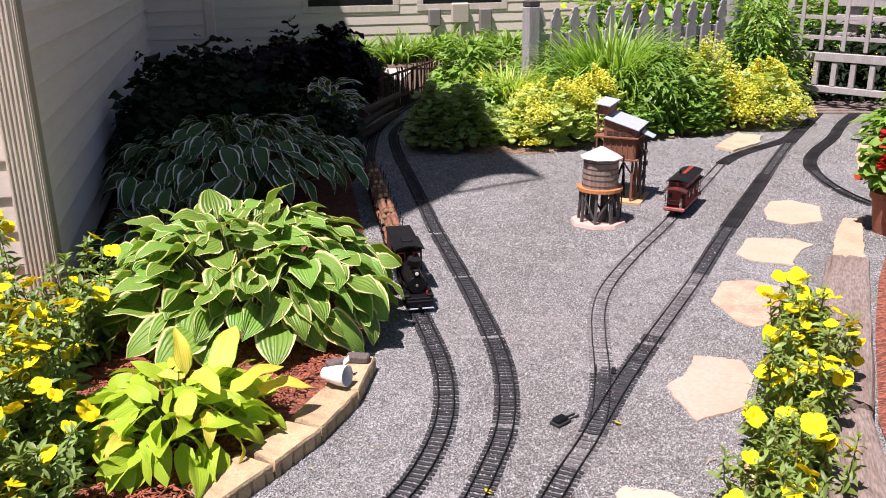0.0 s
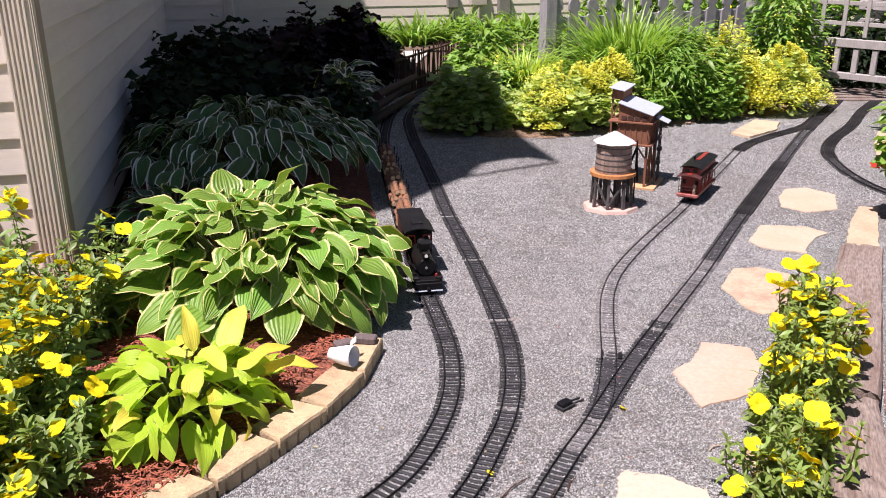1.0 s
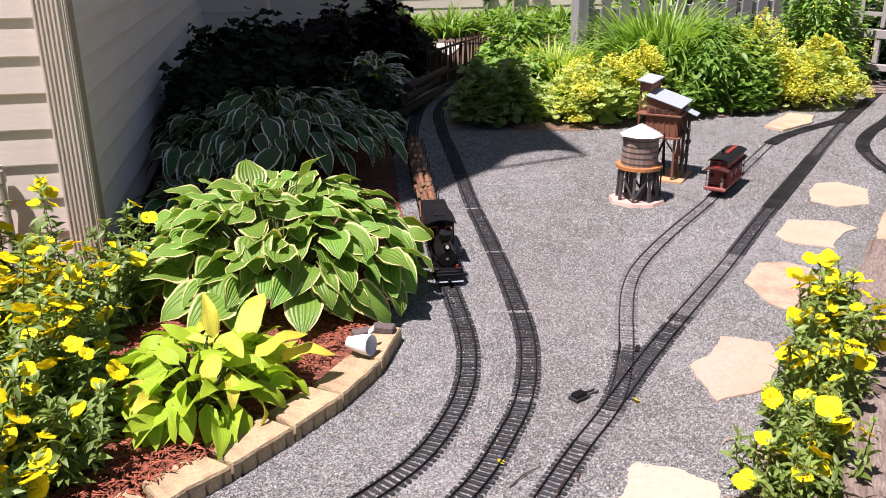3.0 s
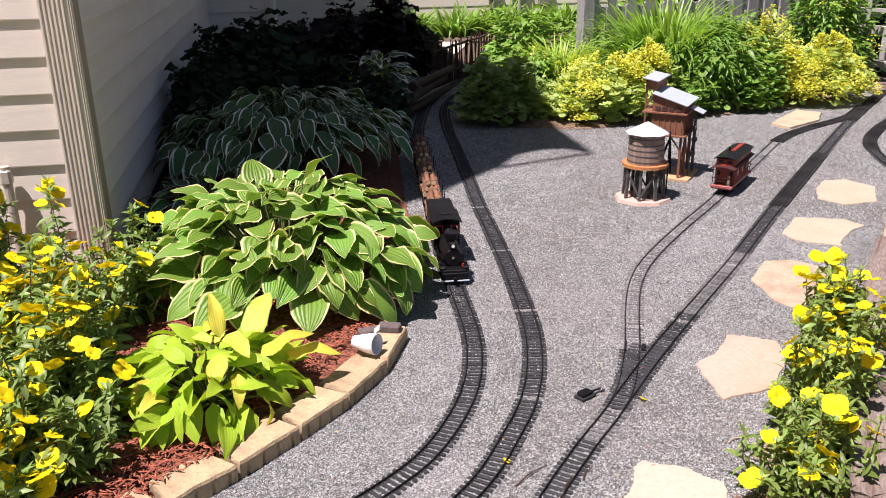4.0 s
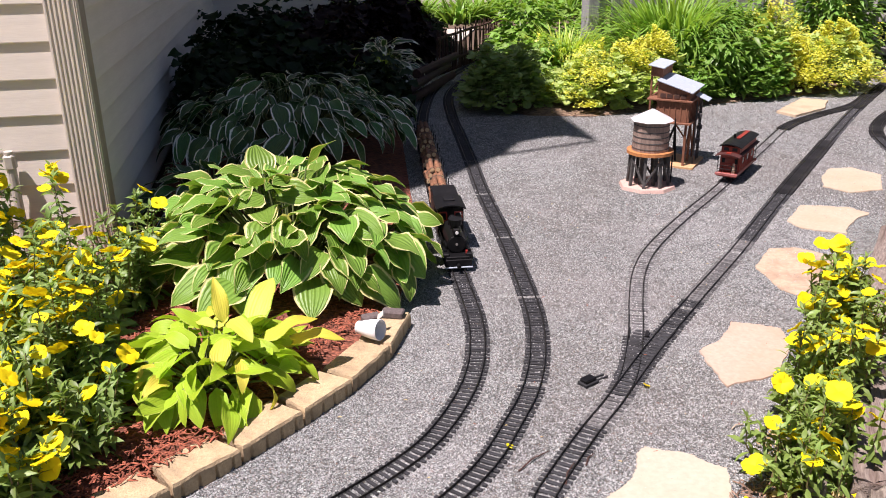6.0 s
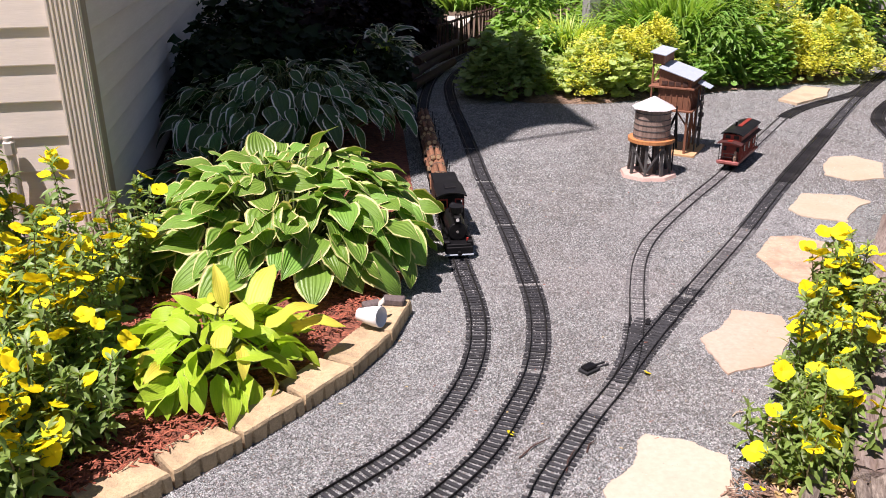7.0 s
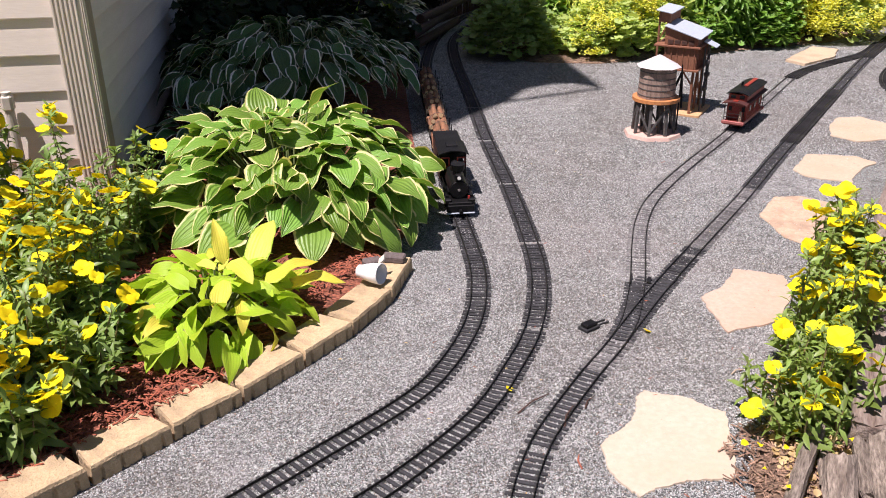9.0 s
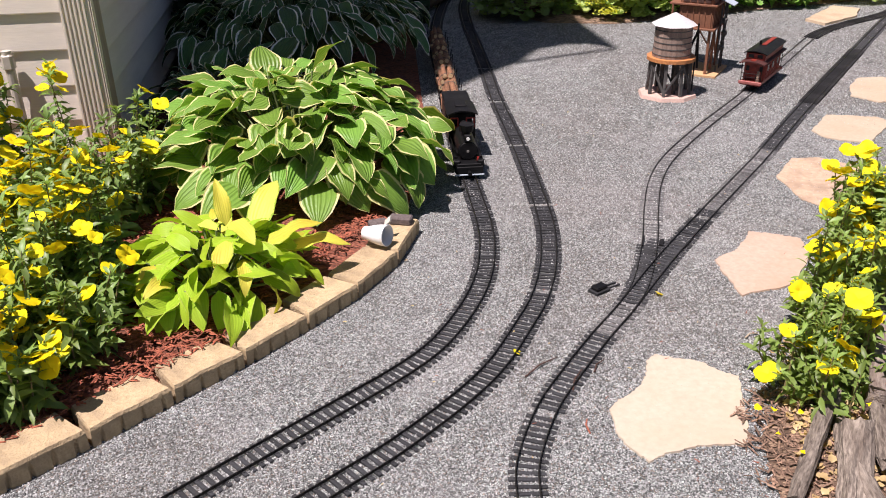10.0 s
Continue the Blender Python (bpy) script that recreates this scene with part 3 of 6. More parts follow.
# ---- the large structure ----
def sheet(name, outline, z, material, label, category, crown=0.0, inset=0.0):
    """A bed or a yard laid on the ground: an outline in plan, with its middle raised by crown."""
    bm = bmesh.new()
    vs = [bm.verts.new((x, y, z)) for x, y in outline]
    face = bm.faces.new(vs)
    if face.normal.z < 0:
        face.normal_flip()
    bm.normal_update()
    if crown:
        bmesh.ops.triangulate(bm, faces=bm.faces[:])
        bmesh.ops.subdivide_edges(bm, edges=bm.edges[:], cuts=5, use_grid_fill=True)
        bmesh.ops.triangulate(bm, faces=bm.faces[:])
        rim = [v for v in bm.verts if v.is_boundary]
        for v in bm.verts:
            d = min(((v.co - r.co).length for r in rim), default=0.0)
            v.co.z += crown * min(1.0, d / 0.18) + 0.25 * crown * noise.noise(v.co * 6.0) * min(1.0, d / 0.1)
        for f in bm.faces:
            if f.normal.z < 0:
                f.normal_flip()
    return alone(name, bm, material, label, category, kind="structure", smooth=bool(crown))


bm = bmesh.new()
bmesh.ops.create_grid(bm, x_segments=8, y_segments=8, size=400)
alone("ground", bm, M["soil"], "bare dark garden soil spreading to the horizon", "ground", kind="structure", m=pose(0, 0, -0.012))
sheet("gravel_yard", [(-4, -6), (9, -6), (9, 7.2), (5.2, 8.5), (-0.38, 8.5), (-0.38, 3.4), (-4, 3.4)], 0.0, M["gravel"],
      "flat yard of grey crushed gravel", "gravel")
sheet("mulch_bed_front", [(-3.2, 3.46), (-3.2, 1.0), (-0.85, 1.40), (-0.22, 1.83), (-0.05, 1.95), (0.10, 2.08), (0.26, 2.21), (0.39, 2.35), (0.51, 2.53), (0.60, 2.74),
      (0.66, 2.98), (0.80, 3.4), (0.86, 4.2), (0.95, 5.2), (1.08, 6.2), (1.2, 7.0), (0.9, 9.0), (-0.39, 9.0), (-0.39, 3.47)], 0.004, M["mulch"],
      "bed of red bark mulch between house and gravel", "flower bed", crown=0.05)
sheet("mulch_bed_back", [(1.75, 6.0), (1.88, 5.75), (2.3, 5.62), (2.9, 5.72), (3.5, 5.86), (4.2, 5.98), (4.65, 6.25), (5.0, 6.9), (5.3, 8.6), (2.0, 8.6), (1.95, 7.0)],
      0.004, M["litter"], "bed of brown bark and leaf litter under flowering perennials", "flower bed", crown=0.04)
sheet("mulch_bed_right", [(1.75, 1.55), (2.0, 2.0), (2.45, 2.55), (2.8, 2.95), (3.15, 3.3), (4.2, 4.4), (6.5, 5.6), (6.5, 0.2), (2.2, 0.2)], 0.006, M["mulch"],
      "bed of red bark mulch behind old timbers", "flower bed", crown=0.05)
sheet("litter_patch", [(1.17, 1.15), (1.215, 1.40), (1.26, 1.56), (1.36, 1.67), (1.55, 1.75), (1.72, 1.62), (1.95, 1.15)], 0.005, M["litter"], "patch of brown leaf litter beneath the flowers", "flower bed")
sheet("concrete_path", [(1.95, 9.7), (2.15, 9.55), (2.65, 10.95), (2.3, 11.05)], 0.006, M["path"],
      "pale concrete garden path behind the bridge", "path")
sheet("back_lawn_bed", [(0.2, 11.2), (8.5, 9.0), (9.5, 12.1), (0.2, 12.1)], 0.01, M["soil"], "dark planted soil along the far wall", "flower bed")

# ---- house: lapped siding board by board ----
LAP = 0.1315


def lap_board(length, butt=0.014):
    """One tapered siding board: thin at its top, its butt standing proud below."""
    bm = bmesh.new()
    for x in (0.0, length):
        for y, z in ((0.0, 0.0), (-butt, 0.0), (-butt - 0.0005, 0.004), (-0.003, LAP + 0.012), (0.0, LAP + 0.012)):
            bm.verts.new((x, y, z))
    bm.verts.ensure_lookup_table()
    v = bm.verts
    for i in range(5):
        bm.faces.new((v[i], v[(i + 1) % 5], v[5 + (i + 1) % 5], v[5 + i]))
    bm.faces.new((v[4], v[3], v[2], v[1], v[0]))
    bm.faces.new((v[5], v[6], v[7], v[8], v[9]))
    bmesh.ops.recalc_face_normals(bm, faces=bm.faces)
    return mesh_of("siding_board", bm, M["siding"])


def sided_wall(name, a, b, height, boards, label, z0=0.08, depth=0.16, butt=0.014):
    """A wall from a to b in plan, its outer face on the right hand of that way, clad to a height by separate boards."""
    a, b = Vector((*a, 0)), Vector((*b, 0))
    d = (b - a).length
    yaw = math.degrees(math.atan2(b.y - a.y, b.x - a.x))
    bm = bmesh.new()
    solid(bm, (d, depth, height), (d / 2, depth / 2, height / 2))
    wall = alone(name, bm, M["siding"], label, "wall", kind="structure", m=pose(a.x, a.y, 0, 0, 0, yaw))
    me = lap_board(d, butt)
    for i in range(boards):
        part("siding_board", me, None, wall, at=pose(0, -0.001, z0 + i * LAP))
    return wall


CX, CY, EAVE = -0.433, 3.47, 7.2
LOW = 3.65
sided_wall("wall_front", (-5.0, CY), (CX, CY), LOW, 14, "sunlit wall clad in cream lapped wood siding", 0.092)
sided_wall("wall_side", (CX, CY), (CX, 9.1), LOW, 14, "shaded wall clad in cream lapped wood siding", 0.06, butt=0.028)
sided_wall("wall_ell", (CX - 0.2, 9.1), (0.20, 9.1), 5.2, 12, "shaded return wall of cream lapped siding", 0.03)
sided_wall("wall_ell_side", (0.20, 9.1), (0.20, 12.2), 5.2, 10, "shaded short wall of cream lapped siding", 0.03)
# unseen upper storey added under the roof, set back inside its shade
bm = bmesh.new()
solid(bm, (4.2, 8.0, EAVE - 0.1), (-2.9, 8.0, (EAVE - 0.1) / 2))
alone("wall_upper", bm, M["siding"], "unseen upper storey added under the house roof", "wall", kind="structure")
back_wall = sided_wall("wall_back", (0.20, 12.2), (11.0, 12.2), 3.4, 16, "far sunlit wall of cream lapped siding", 0.03, butt=0.011)


def corner_board(at, height, label):
    """A fluted corner board in two legs."""
    ob = thing("corner_trim", pose(*at), label, "trim", kind="structure")
    bm = bmesh.new()
    w, n = 0.105, 6
    solid(bm, (w, 0.020, height), (-w / 2 + 0.026, -0.016, height / 2))
    for i in range(n):
        solid(bm, (0.009, 0.008, height - 0.004), (0.020 - w + 0.014 + i * 0.0155, -0.0295, height / 2), bevel=0.002)
    for i, (u, v) in enumerate(((0.0300, -0.020), (0.0335, -0.012))):
        solid(bm, (0.005, 0.012, height - 0.002), (u, v, height / 2), (0, 0, 32), bevel=0.001)
    part("front_leg", bm, M["trim"], ob, "fluted cream corner board")
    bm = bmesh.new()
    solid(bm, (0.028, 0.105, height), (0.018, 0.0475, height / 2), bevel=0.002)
    part("side_leg", bm, M["trim_shaded"], ob, "side board with shade in its brown colour")
    return ob


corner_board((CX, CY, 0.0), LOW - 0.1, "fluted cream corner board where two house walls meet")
bm = bmesh.new()
solid(bm, (0.09, 0.025, 3.2), (0.175, 9.075, 1.63), bevel=0.003)
alone("corner_trim", bm, M["trim"], "plain cream corner board of the return wall", "trim", kind="structure")

# unseen roof: outline and bar traced back from the shade edge on the gravel
roof = thing("roof", pose(0, 0, 0), "unseen house roof shaped to cast the shade", "roof", kind="structure")
REACH = EAVE * math.cos(radians(SUN_EL)) / math.sin(radians(SUN_EL))
DX, DY = SUN_AZ[0] * REACH, SUN_AZ[1] * REACH
bm = bmesh.new()
prism(bm, [(x - DX, y - DY) for x, y in ((-2.5, 4.1), (0.70, 4.12), (1.03, 4.34), (1.21, 4.53), (1.50, 4.82), (1.66, 5.06), (1.86, 5.15), (2.0, 5.14), (2.12, 5.0), (2.12, 13.4), (-2.5, 13.4))], EAVE - 0.04, EAVE)
part("roof_slab", bm, M["roof"], roof)
# thin bar added to cast the dark line beside the lit slit
bm = bmesh.new()
beam(bm, (1.48 - DX, 4.80 - DY, EAVE - 0.02), (2.115 - DX, 4.995 - DY, EAVE - 0.02), 0.036, 0.04)
part("barge_board", bm, M["trim"], roof)
# unseen slab over the return wall, sized to shade the far wall
bm = bmesh.new()
solid(bm, (0.7, 3.1, 0.08), (-0.15, 10.65, 5.24))
part("roof_slab", bm, M["roof"], roof)
bm = bmesh.new()
solid(bm, (11.4, 1.6, 0.10), (5.7, 12.95, 3.47))
part("back_roof_slab", bm, M["roof"], roof)


def window(name, x, z, w, h, y, label):
    """A sash window on the far wall."""
    ob = thing(name, pose(x, y, z), label, "window", kind="structure")
    bm = bmesh.new()
    for sx, sz, px, pz in ((w + 0.18, 0.09, 0, -0.045), (w + 0.18, 0.09, 0, h + 0.045), (0.09, h, -w / 2 - 0.045, h / 2), (0.09, h, w / 2 + 0.045, h / 2)):
        solid(bm, (sx, 0.05, sz), (px, 0.004, pz), bevel=0.004)
    part("window_frame", bm, M["trim"], ob)
    bm = bmesh.new()
    solid(bm, (w, 0.012, h), (0, -0.012, h / 2))
    part("pane", bm, M["glass"], ob)
    bm = bmesh.new()
    solid(bm, (w, 0.012, 0.04), (0, -0.022, h * 0.5))
    part("sash_bar", bm, M["trim"], ob)
    return ob


window("window_1", 2.02, 0.68, 1.16, 1.3, 12.202, "dark sash window with cream trim in the far wall")
window("window_2", 3.60, 0.68, 1.14, 1.3, 12.202, "dark sash window with cream trim beside a meter")

# ---- railway tracks ----
TIE_STEP, TIE_TOP = 0.0205, 0.0105


def tie_mesh(length, name="tie", finish="plastic"):
    bm = bmesh.new()
    solid(bm, (0.0100, length, 0.012), (0, 0, TIE_TOP - 0.006), bevel=0.0014)
    for y in (-0.0285, -0.0190, 0.0190, 0.0285):
        solid(bm, (0.0042, 0.0034, 0.0022), (0, y, TIE_TOP + 0.0009))
    return mesh_of(name, bm, M[finish])


TIE, DUSTY_TIE, LONG_TIES = tie_mesh(0.080), tie_mesh(0.080, "tie", "dusty"), [tie_mesh(0.080 + 0.009 * k) for k in range(5)]


def rail_mesh(pts, offset, name="rail"):
    """A rail swept along pts at a side offset: foot, web and head."""
    prof = [(-0.0021, 0.0), (-0.0021, 0.0010), (-0.0006, 0.0016), (-0.0006, 0.0048), (-0.0011, 0.0055), (-0.0010, 0.0072), (-0.0004, 0.0077),
            (0.0004, 0.0077), (0.0010, 0.0072), (0.0011, 0.0055), (0.0006, 0.0048), (0.0006, 0.0016), (0.0021, 0.0010), (0.0021, 0.0)]
    p, h = curve_points(pts, 0.03)
    verts, faces, n = [], [], len(prof)
    for (x, y), a in zip(p[:, :2], h):
        for o, z in prof:
            k = offset + o
            verts.append((x - math.sin(a) * k, y + math.cos(a) * k, TIE_TOP - 0.0008 + z))
    for i in range(len(p) - 1):
        for j in range(n):
            faces.append((i * n + j, i * n + (j + 1) % n, (i + 1) * n + (j + 1) % n, (i + 1) * n + j))
    me = bpy.data.meshes.new(name)
    me.from_pydata(verts, [], faces)
    me.materials.append(M["rail"])
    return me


TRACK_A = [(-1.35, 0.72), (-0.95, 0.93), (-0.55, 1.17), (-0.2, 1.40), (0.12, 1.64), (0.37, 1.825), (0.51, 1.93), (0.615, 2.03), (0.71, 2.17), (0.785, 2.32), (0.84, 2.49), (0.88, 2.72), (0.90, 3.08),
           (0.92, 3.51), (0.97, 4.05), (1.02, 4.6), (1.09, 5.3), (1.22, 6.1), (1.45, 6.95), (1.9, 7.9), (2.5, 8.8)]
TRACK_B = [(-0.90, 0.74), (-0.45, 1.01), (-0.05, 1.28), (0.2, 1.46), (0.37, 1.58), (0.48, 1.66), (0.63, 1.79), (0.75, 1.92), (0.86, 2.09), (0.94, 2.23), (1.015, 2.42), (1.075, 2.65), (1.11, 2.89),
           (1.15, 3.28), (1.18, 3.66), (1.215, 4.15), (1.26, 4.6), (1.32, 5.24), (1.38, 5.9), (1.48, 6.55), (1.68, 7.1), (2.05, 7.7)]
TRACK_C = [(0.73, 1.15), (0.715, 1.35), (0.73, 1.51), (0.765, 1.61), (0.835, 1.74), (0.925, 1.86), (1.04, 2.0), (1.16, 2.135), (1.40, 2.42), (1.68, 2.73), (2.06, 3.14),
           (2.51, 3.65), (3.19, 4.40), (4.07, 5.36), (4.77, 6.07), (5.58, 6.87), (6.4, 7.6)]
BRANCH = [(1.16, 2.135), (1.255, 2.27), (1.375, 2.52), (1.475, 2.77), (1.585, 3.01), (1.73, 3.23), (2.0, 3.54), (2.39, 3.95), (2.94, 4.56), (3.40, 5.06),
          (3.76, 5.31), (4.19, 5.55), (4.55, 5.88)]
TRACK_D = [(6.1, 6.9), (5.1, 6.05), (4.55, 5.5), (4.13, 5.13), (3.86, 4.82), (3.69, 4.47), (3.60, 4.15), (3.58, 3.9)]


def track(name, pts, label, skip=(), infill=(), z=0.0, dust=()):
    """A thing: two rails on separate ties. skip and infill: stretches of the line, in metres, without ties and with packed ties."""
    ob = thing(name, pose(0, 0, z), label, "railway track", "garden railway tracks")
    for o in (-0.0238, 0.0238):
        part("rail", rail_mesh(pts, o), None, ob)
    p, h = curve_points(pts, TIE_STEP)
    rng = random.Random(len(pts))
    spare = []
    count = 0
    for i, ((x, y), a) in enumerate(zip(p[:, :2], h)):
        s = i * TIE_STEP
        if any(u <= s <= v for u, v in skip):
            continue
        if i % 30 == 29 and rng.random() < 0.6:
            continue
        m = Matrix.Translation((x, y, rng.uniform(-0.0012, 0.0008))) @ Matrix.Rotation(a + rng.uniform(-0.02, 0.02), 4, "Z")
        if count < 300:
            part("tie", DUSTY_TIE if any(u <= s <= v for u, v in dust) else TIE, None, ob, at=m)
        else:
            spare.append(np.array(m))
        count += 1
    if spare:
        tpl = ([tuple(v.co) for v in TIE.vertices], [tuple(f.vertices) for f in TIE.polygons], None)
        part("far_tie", batch("far_tie", tpl, spare, M["plastic"], False), None, ob)["kind"] = "stuff"
    for u, v in infill:
        k = [(x, y) for i, (x, y) in enumerate(p[:, :2]) if u <= i * TIE_STEP <= v]
        q, qa = curve_points(k, 0.08)
        for (x, y), a in zip(q[:, :2], qa):
            bm = bmesh.new()
            solid(bm, (0.079, 0.084, 0.010), (0, 0, TIE_TOP - 0.0016), bevel=0.001)
            part("crossing_panel", bm, M["panel"], ob, "black plastic crossing panel", Matrix.Translation((x, y, 0)) @ Matrix.Rotation(a, 4, "Z"))
    return ob


track("railway_track", TRACK_A, "curving dark garden railway track on black ties in gravel", z=-0.0048)
track("railway_track", TRACK_B, "second curving garden railway track on black ties", z=-0.0045)
track("railway_track", TRACK_C, "straight garden railway main line with a turnout", infill=((3.35, 4.57), (5.6, 8.2)), z=-0.0052, dust=((0.97, 1.24), (1.9, 2.6)))
track("railway_track", BRANCH, "branching garden siding track, part buried in gravel", skip=((3.25, 3.66),), infill=((3.66, 5.2),), z=-0.0074, dust=((0.42, 3.3),))
track("railway_track", TRACK_D, "short garden railway line curving off under the lattice", z=-0.005, infill=((0.3, 3.2),))

# turnout: long ties, frog, guard rails and its throw
turnout = thing("track_turnout", pose(0, 0, -0.005), "black garden railway turnout with long ties and a frog", "railway turnout")
pm, hm = curve_points([(1.185, 2.165), (1.40, 2.42), (1.60, 2.645)], TIE_STEP)
for i, ((x, y), a) in enumerate(zip(pm[:, :2], hm)):
    s = i * TIE_STEP
    w = min(0.075, 0.17 * s)
    if s < 0.43:
        part("tie", LONG_TIES[min(4, int(s / 0.085))], None, turnout, at=Matrix.Translation((x - 0.72 * w * 0.5, y + 0.69 * w * 0.5, 0.0005)) @ Matrix.Rotation(a + 0.12, 4, "Z"))
for a, b, lab in (((1.392, 2.475), (1.412, 2.512), "frog"), ((1.455, 2.445), (1.505, 2.50), "guard_rail"), ((1.335, 2.485), (1.365, 2.545), "guard_rail")):
    bm = bmesh.new()
    beam(bm, (*a, TIE_TOP + 0.004), (*b, TIE_TOP + 0.004), 0.012 if lab == "frog" else 0.0035, 0.005)
    part(lab, bm, M["rail"], turnout)
throw = thing("switch_motor", pose(1.118, 2.242, 0, 0, 0, 28) @ Matrix.Scale(0.78, 4), "small black switch motor box beside the turnout", "switch motor")
bm = bmesh.new()
solid(bm, (0.070, 0.048, 0.014), (0, 0, 0.007), bevel=0.002)
part("base", bm, M["plastic"], throw)
bm = bmesh.new()
solid(bm, (0.054, 0.036, 0.014), (-0.002, 0, 0.021), bevel=0.003)
part("cover", bm, M["black"], throw)
bm = bmesh.new()
for k in (-0.01, 0.01):
    solid(bm, (0.062, 0.006, 0.005), (0.06, k, 0.006), (0, 0, -8))
part("throw_rod", bm, M["plastic"], throw)


# ---- stone edging and flags ----
EDGE = [(0.662, 2.725), (0.569, 2.503), (0.437, 2.318), (0.298, 2.175), (0.141, 2.029), (-0.015, 1.902), (-0.175, 1.769), (-0.335, 1.645), (-0.50, 1.53), (-0.67, 1.42)]


def edging_block(a, b, label, rng):
    """A tumbled concrete block whose grooved face fronts the gravel from a to b."""
    a, b = Vector((*a, 0)), Vector((*b, 0))
    d = (b - a)
    ln = d.length - 0.008
    yaw = math.degrees(math.atan2(d.y, d.x))
    bm = bmesh.new()
    depth, h = 0.112, 0.052 + rng.uniform(-0.003, 0.003)
    xs = [ln / 2 - ln * (i + o) / 4 for i in range(4) for o in (0.38, 0.46, 0.54, 0.62)]
    back = [(-ln / 2, 0.0), (-ln / 2 + 0.014, -depth), (ln / 2 - 0.014, -depth), (ln / 2, 0.0)]
    rings = []
    for z, groove, inset in ((0.0, 0.008, 0.0), (h * 0.55, 0.007, 0.0), (h * 0.84, 0.0, 0.0), (h, 0.0, 0.007)):
        front = [(x, -groove if i % 4 in (1, 2) else 0.0) for i, x in enumerate(xs)]
        rings.append([bm.verts.new((x * (1 - inset * 5), (y + depth / 2) * (1 - inset * 9) - depth / 2, z)) for x, y in back + front])
    bm.faces.new(rings[-1])
    bm.faces.new(list(reversed(rings[0])))
    k = len(rings[0])
    for r0, r1 in zip(rings, rings[1:]):
        for i in range(k):
            bm.faces.new((r0[i], r0[(i + 1) % k], r1[(i + 1) % k], r1[i]))
    bmesh.ops.recalc_face_normals(bm, faces=bm.faces)
    bmesh.ops.triangulate(bm, faces=bm.faces[:])
    bmesh.ops.subdivide_edges(bm, edges=[e for e in bm.edges if e.calc_length() > 0.05], cuts=2)
    for v in bm.verts:
        v.co += 0.003 * noise.noise_vector(v.co * 22 + a * 9)
        v.co.z = max(v.co.z, 0.0)
    mid = (a + b) / 2
    ob = alone("edging_block", bm, M["block"], label, "edging stone", "edging blocks along the mulch bed", m=pose(mid.x, mid.y, 0, 0, 0, yaw), smooth=False)
    return ob


rng = random.Random(4)
for i, (a, b) in enumerate(zip(EDGE, EDGE[1:])):
    edging_block(a, b, "tan tumbled concrete edging block" + (" at the end of the row" if i == 0 else " beside red mulch"), rng)


def flagstone(outline, top, material, label, seed):
    """An irregular flag with a chipped rim, let into the gravel."""
    rng = random.Random(seed)
    pts = []
    n = len(outline)
    for i in range(n):
        (x0, y0), (x1, y1) = outline[i], outline[(i + 1) % n]
        for k in range(10):
            t = k / 10
            x, y = x0 + (x1 - x0) * t, y0 + (y1 - y0) * t
            d = noise.noise_vector(Vector((x * 14, y * 14, seed))) * 0.009
            pts.append((x + d.x + rng.uniform(-0.003, 0.003), y + d.y + rng.uniform(-0.003, 0.003)))
    bm = bmesh.new()
    prism(bm, pts, -0.02, top, 0.975)
    return alone("flagstone", bm, material, label, "stepping stone", "stepping stones in the gravel")


flagstone([(1.16, 1.911), (1.256, 1.858), (1.323, 1.783), (1.285, 1.67), (1.225, 1.54), (1.116, 1.554), (1.034, 1.542), (0.992, 1.524), (0.973, 1.565), (0.954, 1.639), (0.97, 1.713), (1.012, 1.746), (1.062, 1.784), (1.10, 1.834), (1.129, 1.89)], 0.0048, M["flag_pale"], "pale tan sandstone stepping stone beside yellow flowers", 1)
flagstone([(1.715, 2.536), (1.785, 2.508), (1.85, 2.449), (1.82, 2.333), (1.68, 2.18), (1.503, 2.14), (1.506, 2.291), (1.519, 2.363), (1.584, 2.401), (1.639, 2.439)], 0.0048, M["flag_pink"], "pinkish tan sandstone stepping stone", 2)
flagstone([(2.192, 3.129), (2.305, 3.12), (2.40, 3.0), (2.35, 2.86), (2.236, 2.77), (2.12, 2.69), (2.044, 2.686), (2.016, 2.748), (2.025, 2.838), (2.026, 2.951), (2.085, 3.019)], 0.0030, M["flag_stained"], "brown-stained sandstone stepping stone level with gravel", 3)
flagstone([(2.609, 3.607), (2.72, 3.57), (2.808, 3.531), (2.857, 3.439), (2.76, 3.38), (2.663, 3.304), (2.588, 3.21), (2.446, 3.312), (2.425, 3.412), (2.50, 3.49)], 0.0048, M["flag"], "pale tan sandstone stepping stone", 4)
flagstone([(3.094, 4.13), (3.226, 4.127), (3.292, 3.967), (3.20, 3.84), (3.135, 3.733), (2.942, 3.728), (2.884, 3.846), (2.96, 3.99)], 0.0048, M["flag"], "pale tan sandstone stepping stone", 5)
flagstone([(3.548, 5.446), (3.76, 5.64), (3.968, 5.826), (4.094, 5.697), (3.928, 5.47), (3.6, 5.294)], 0.016, M["flag_tan"], "thick orange-tan flagstone at the flower bed", 6)
flagstone([(3.235, 3.727), (3.322, 3.682), (3.12, 3.43), (2.917, 3.176), (2.78, 3.21), (2.995, 3.47)], 0.02, M["flag_tan"], "orange-tan flagstone beside the timber", 7)
flagstone([(4.306, 4.951), (4.602, 5.283), (4.677, 5.22), (4.136, 4.583), (3.972, 4.509)], 0.008, M["flag_tan"], "tan flagstone half under leaves", 8)


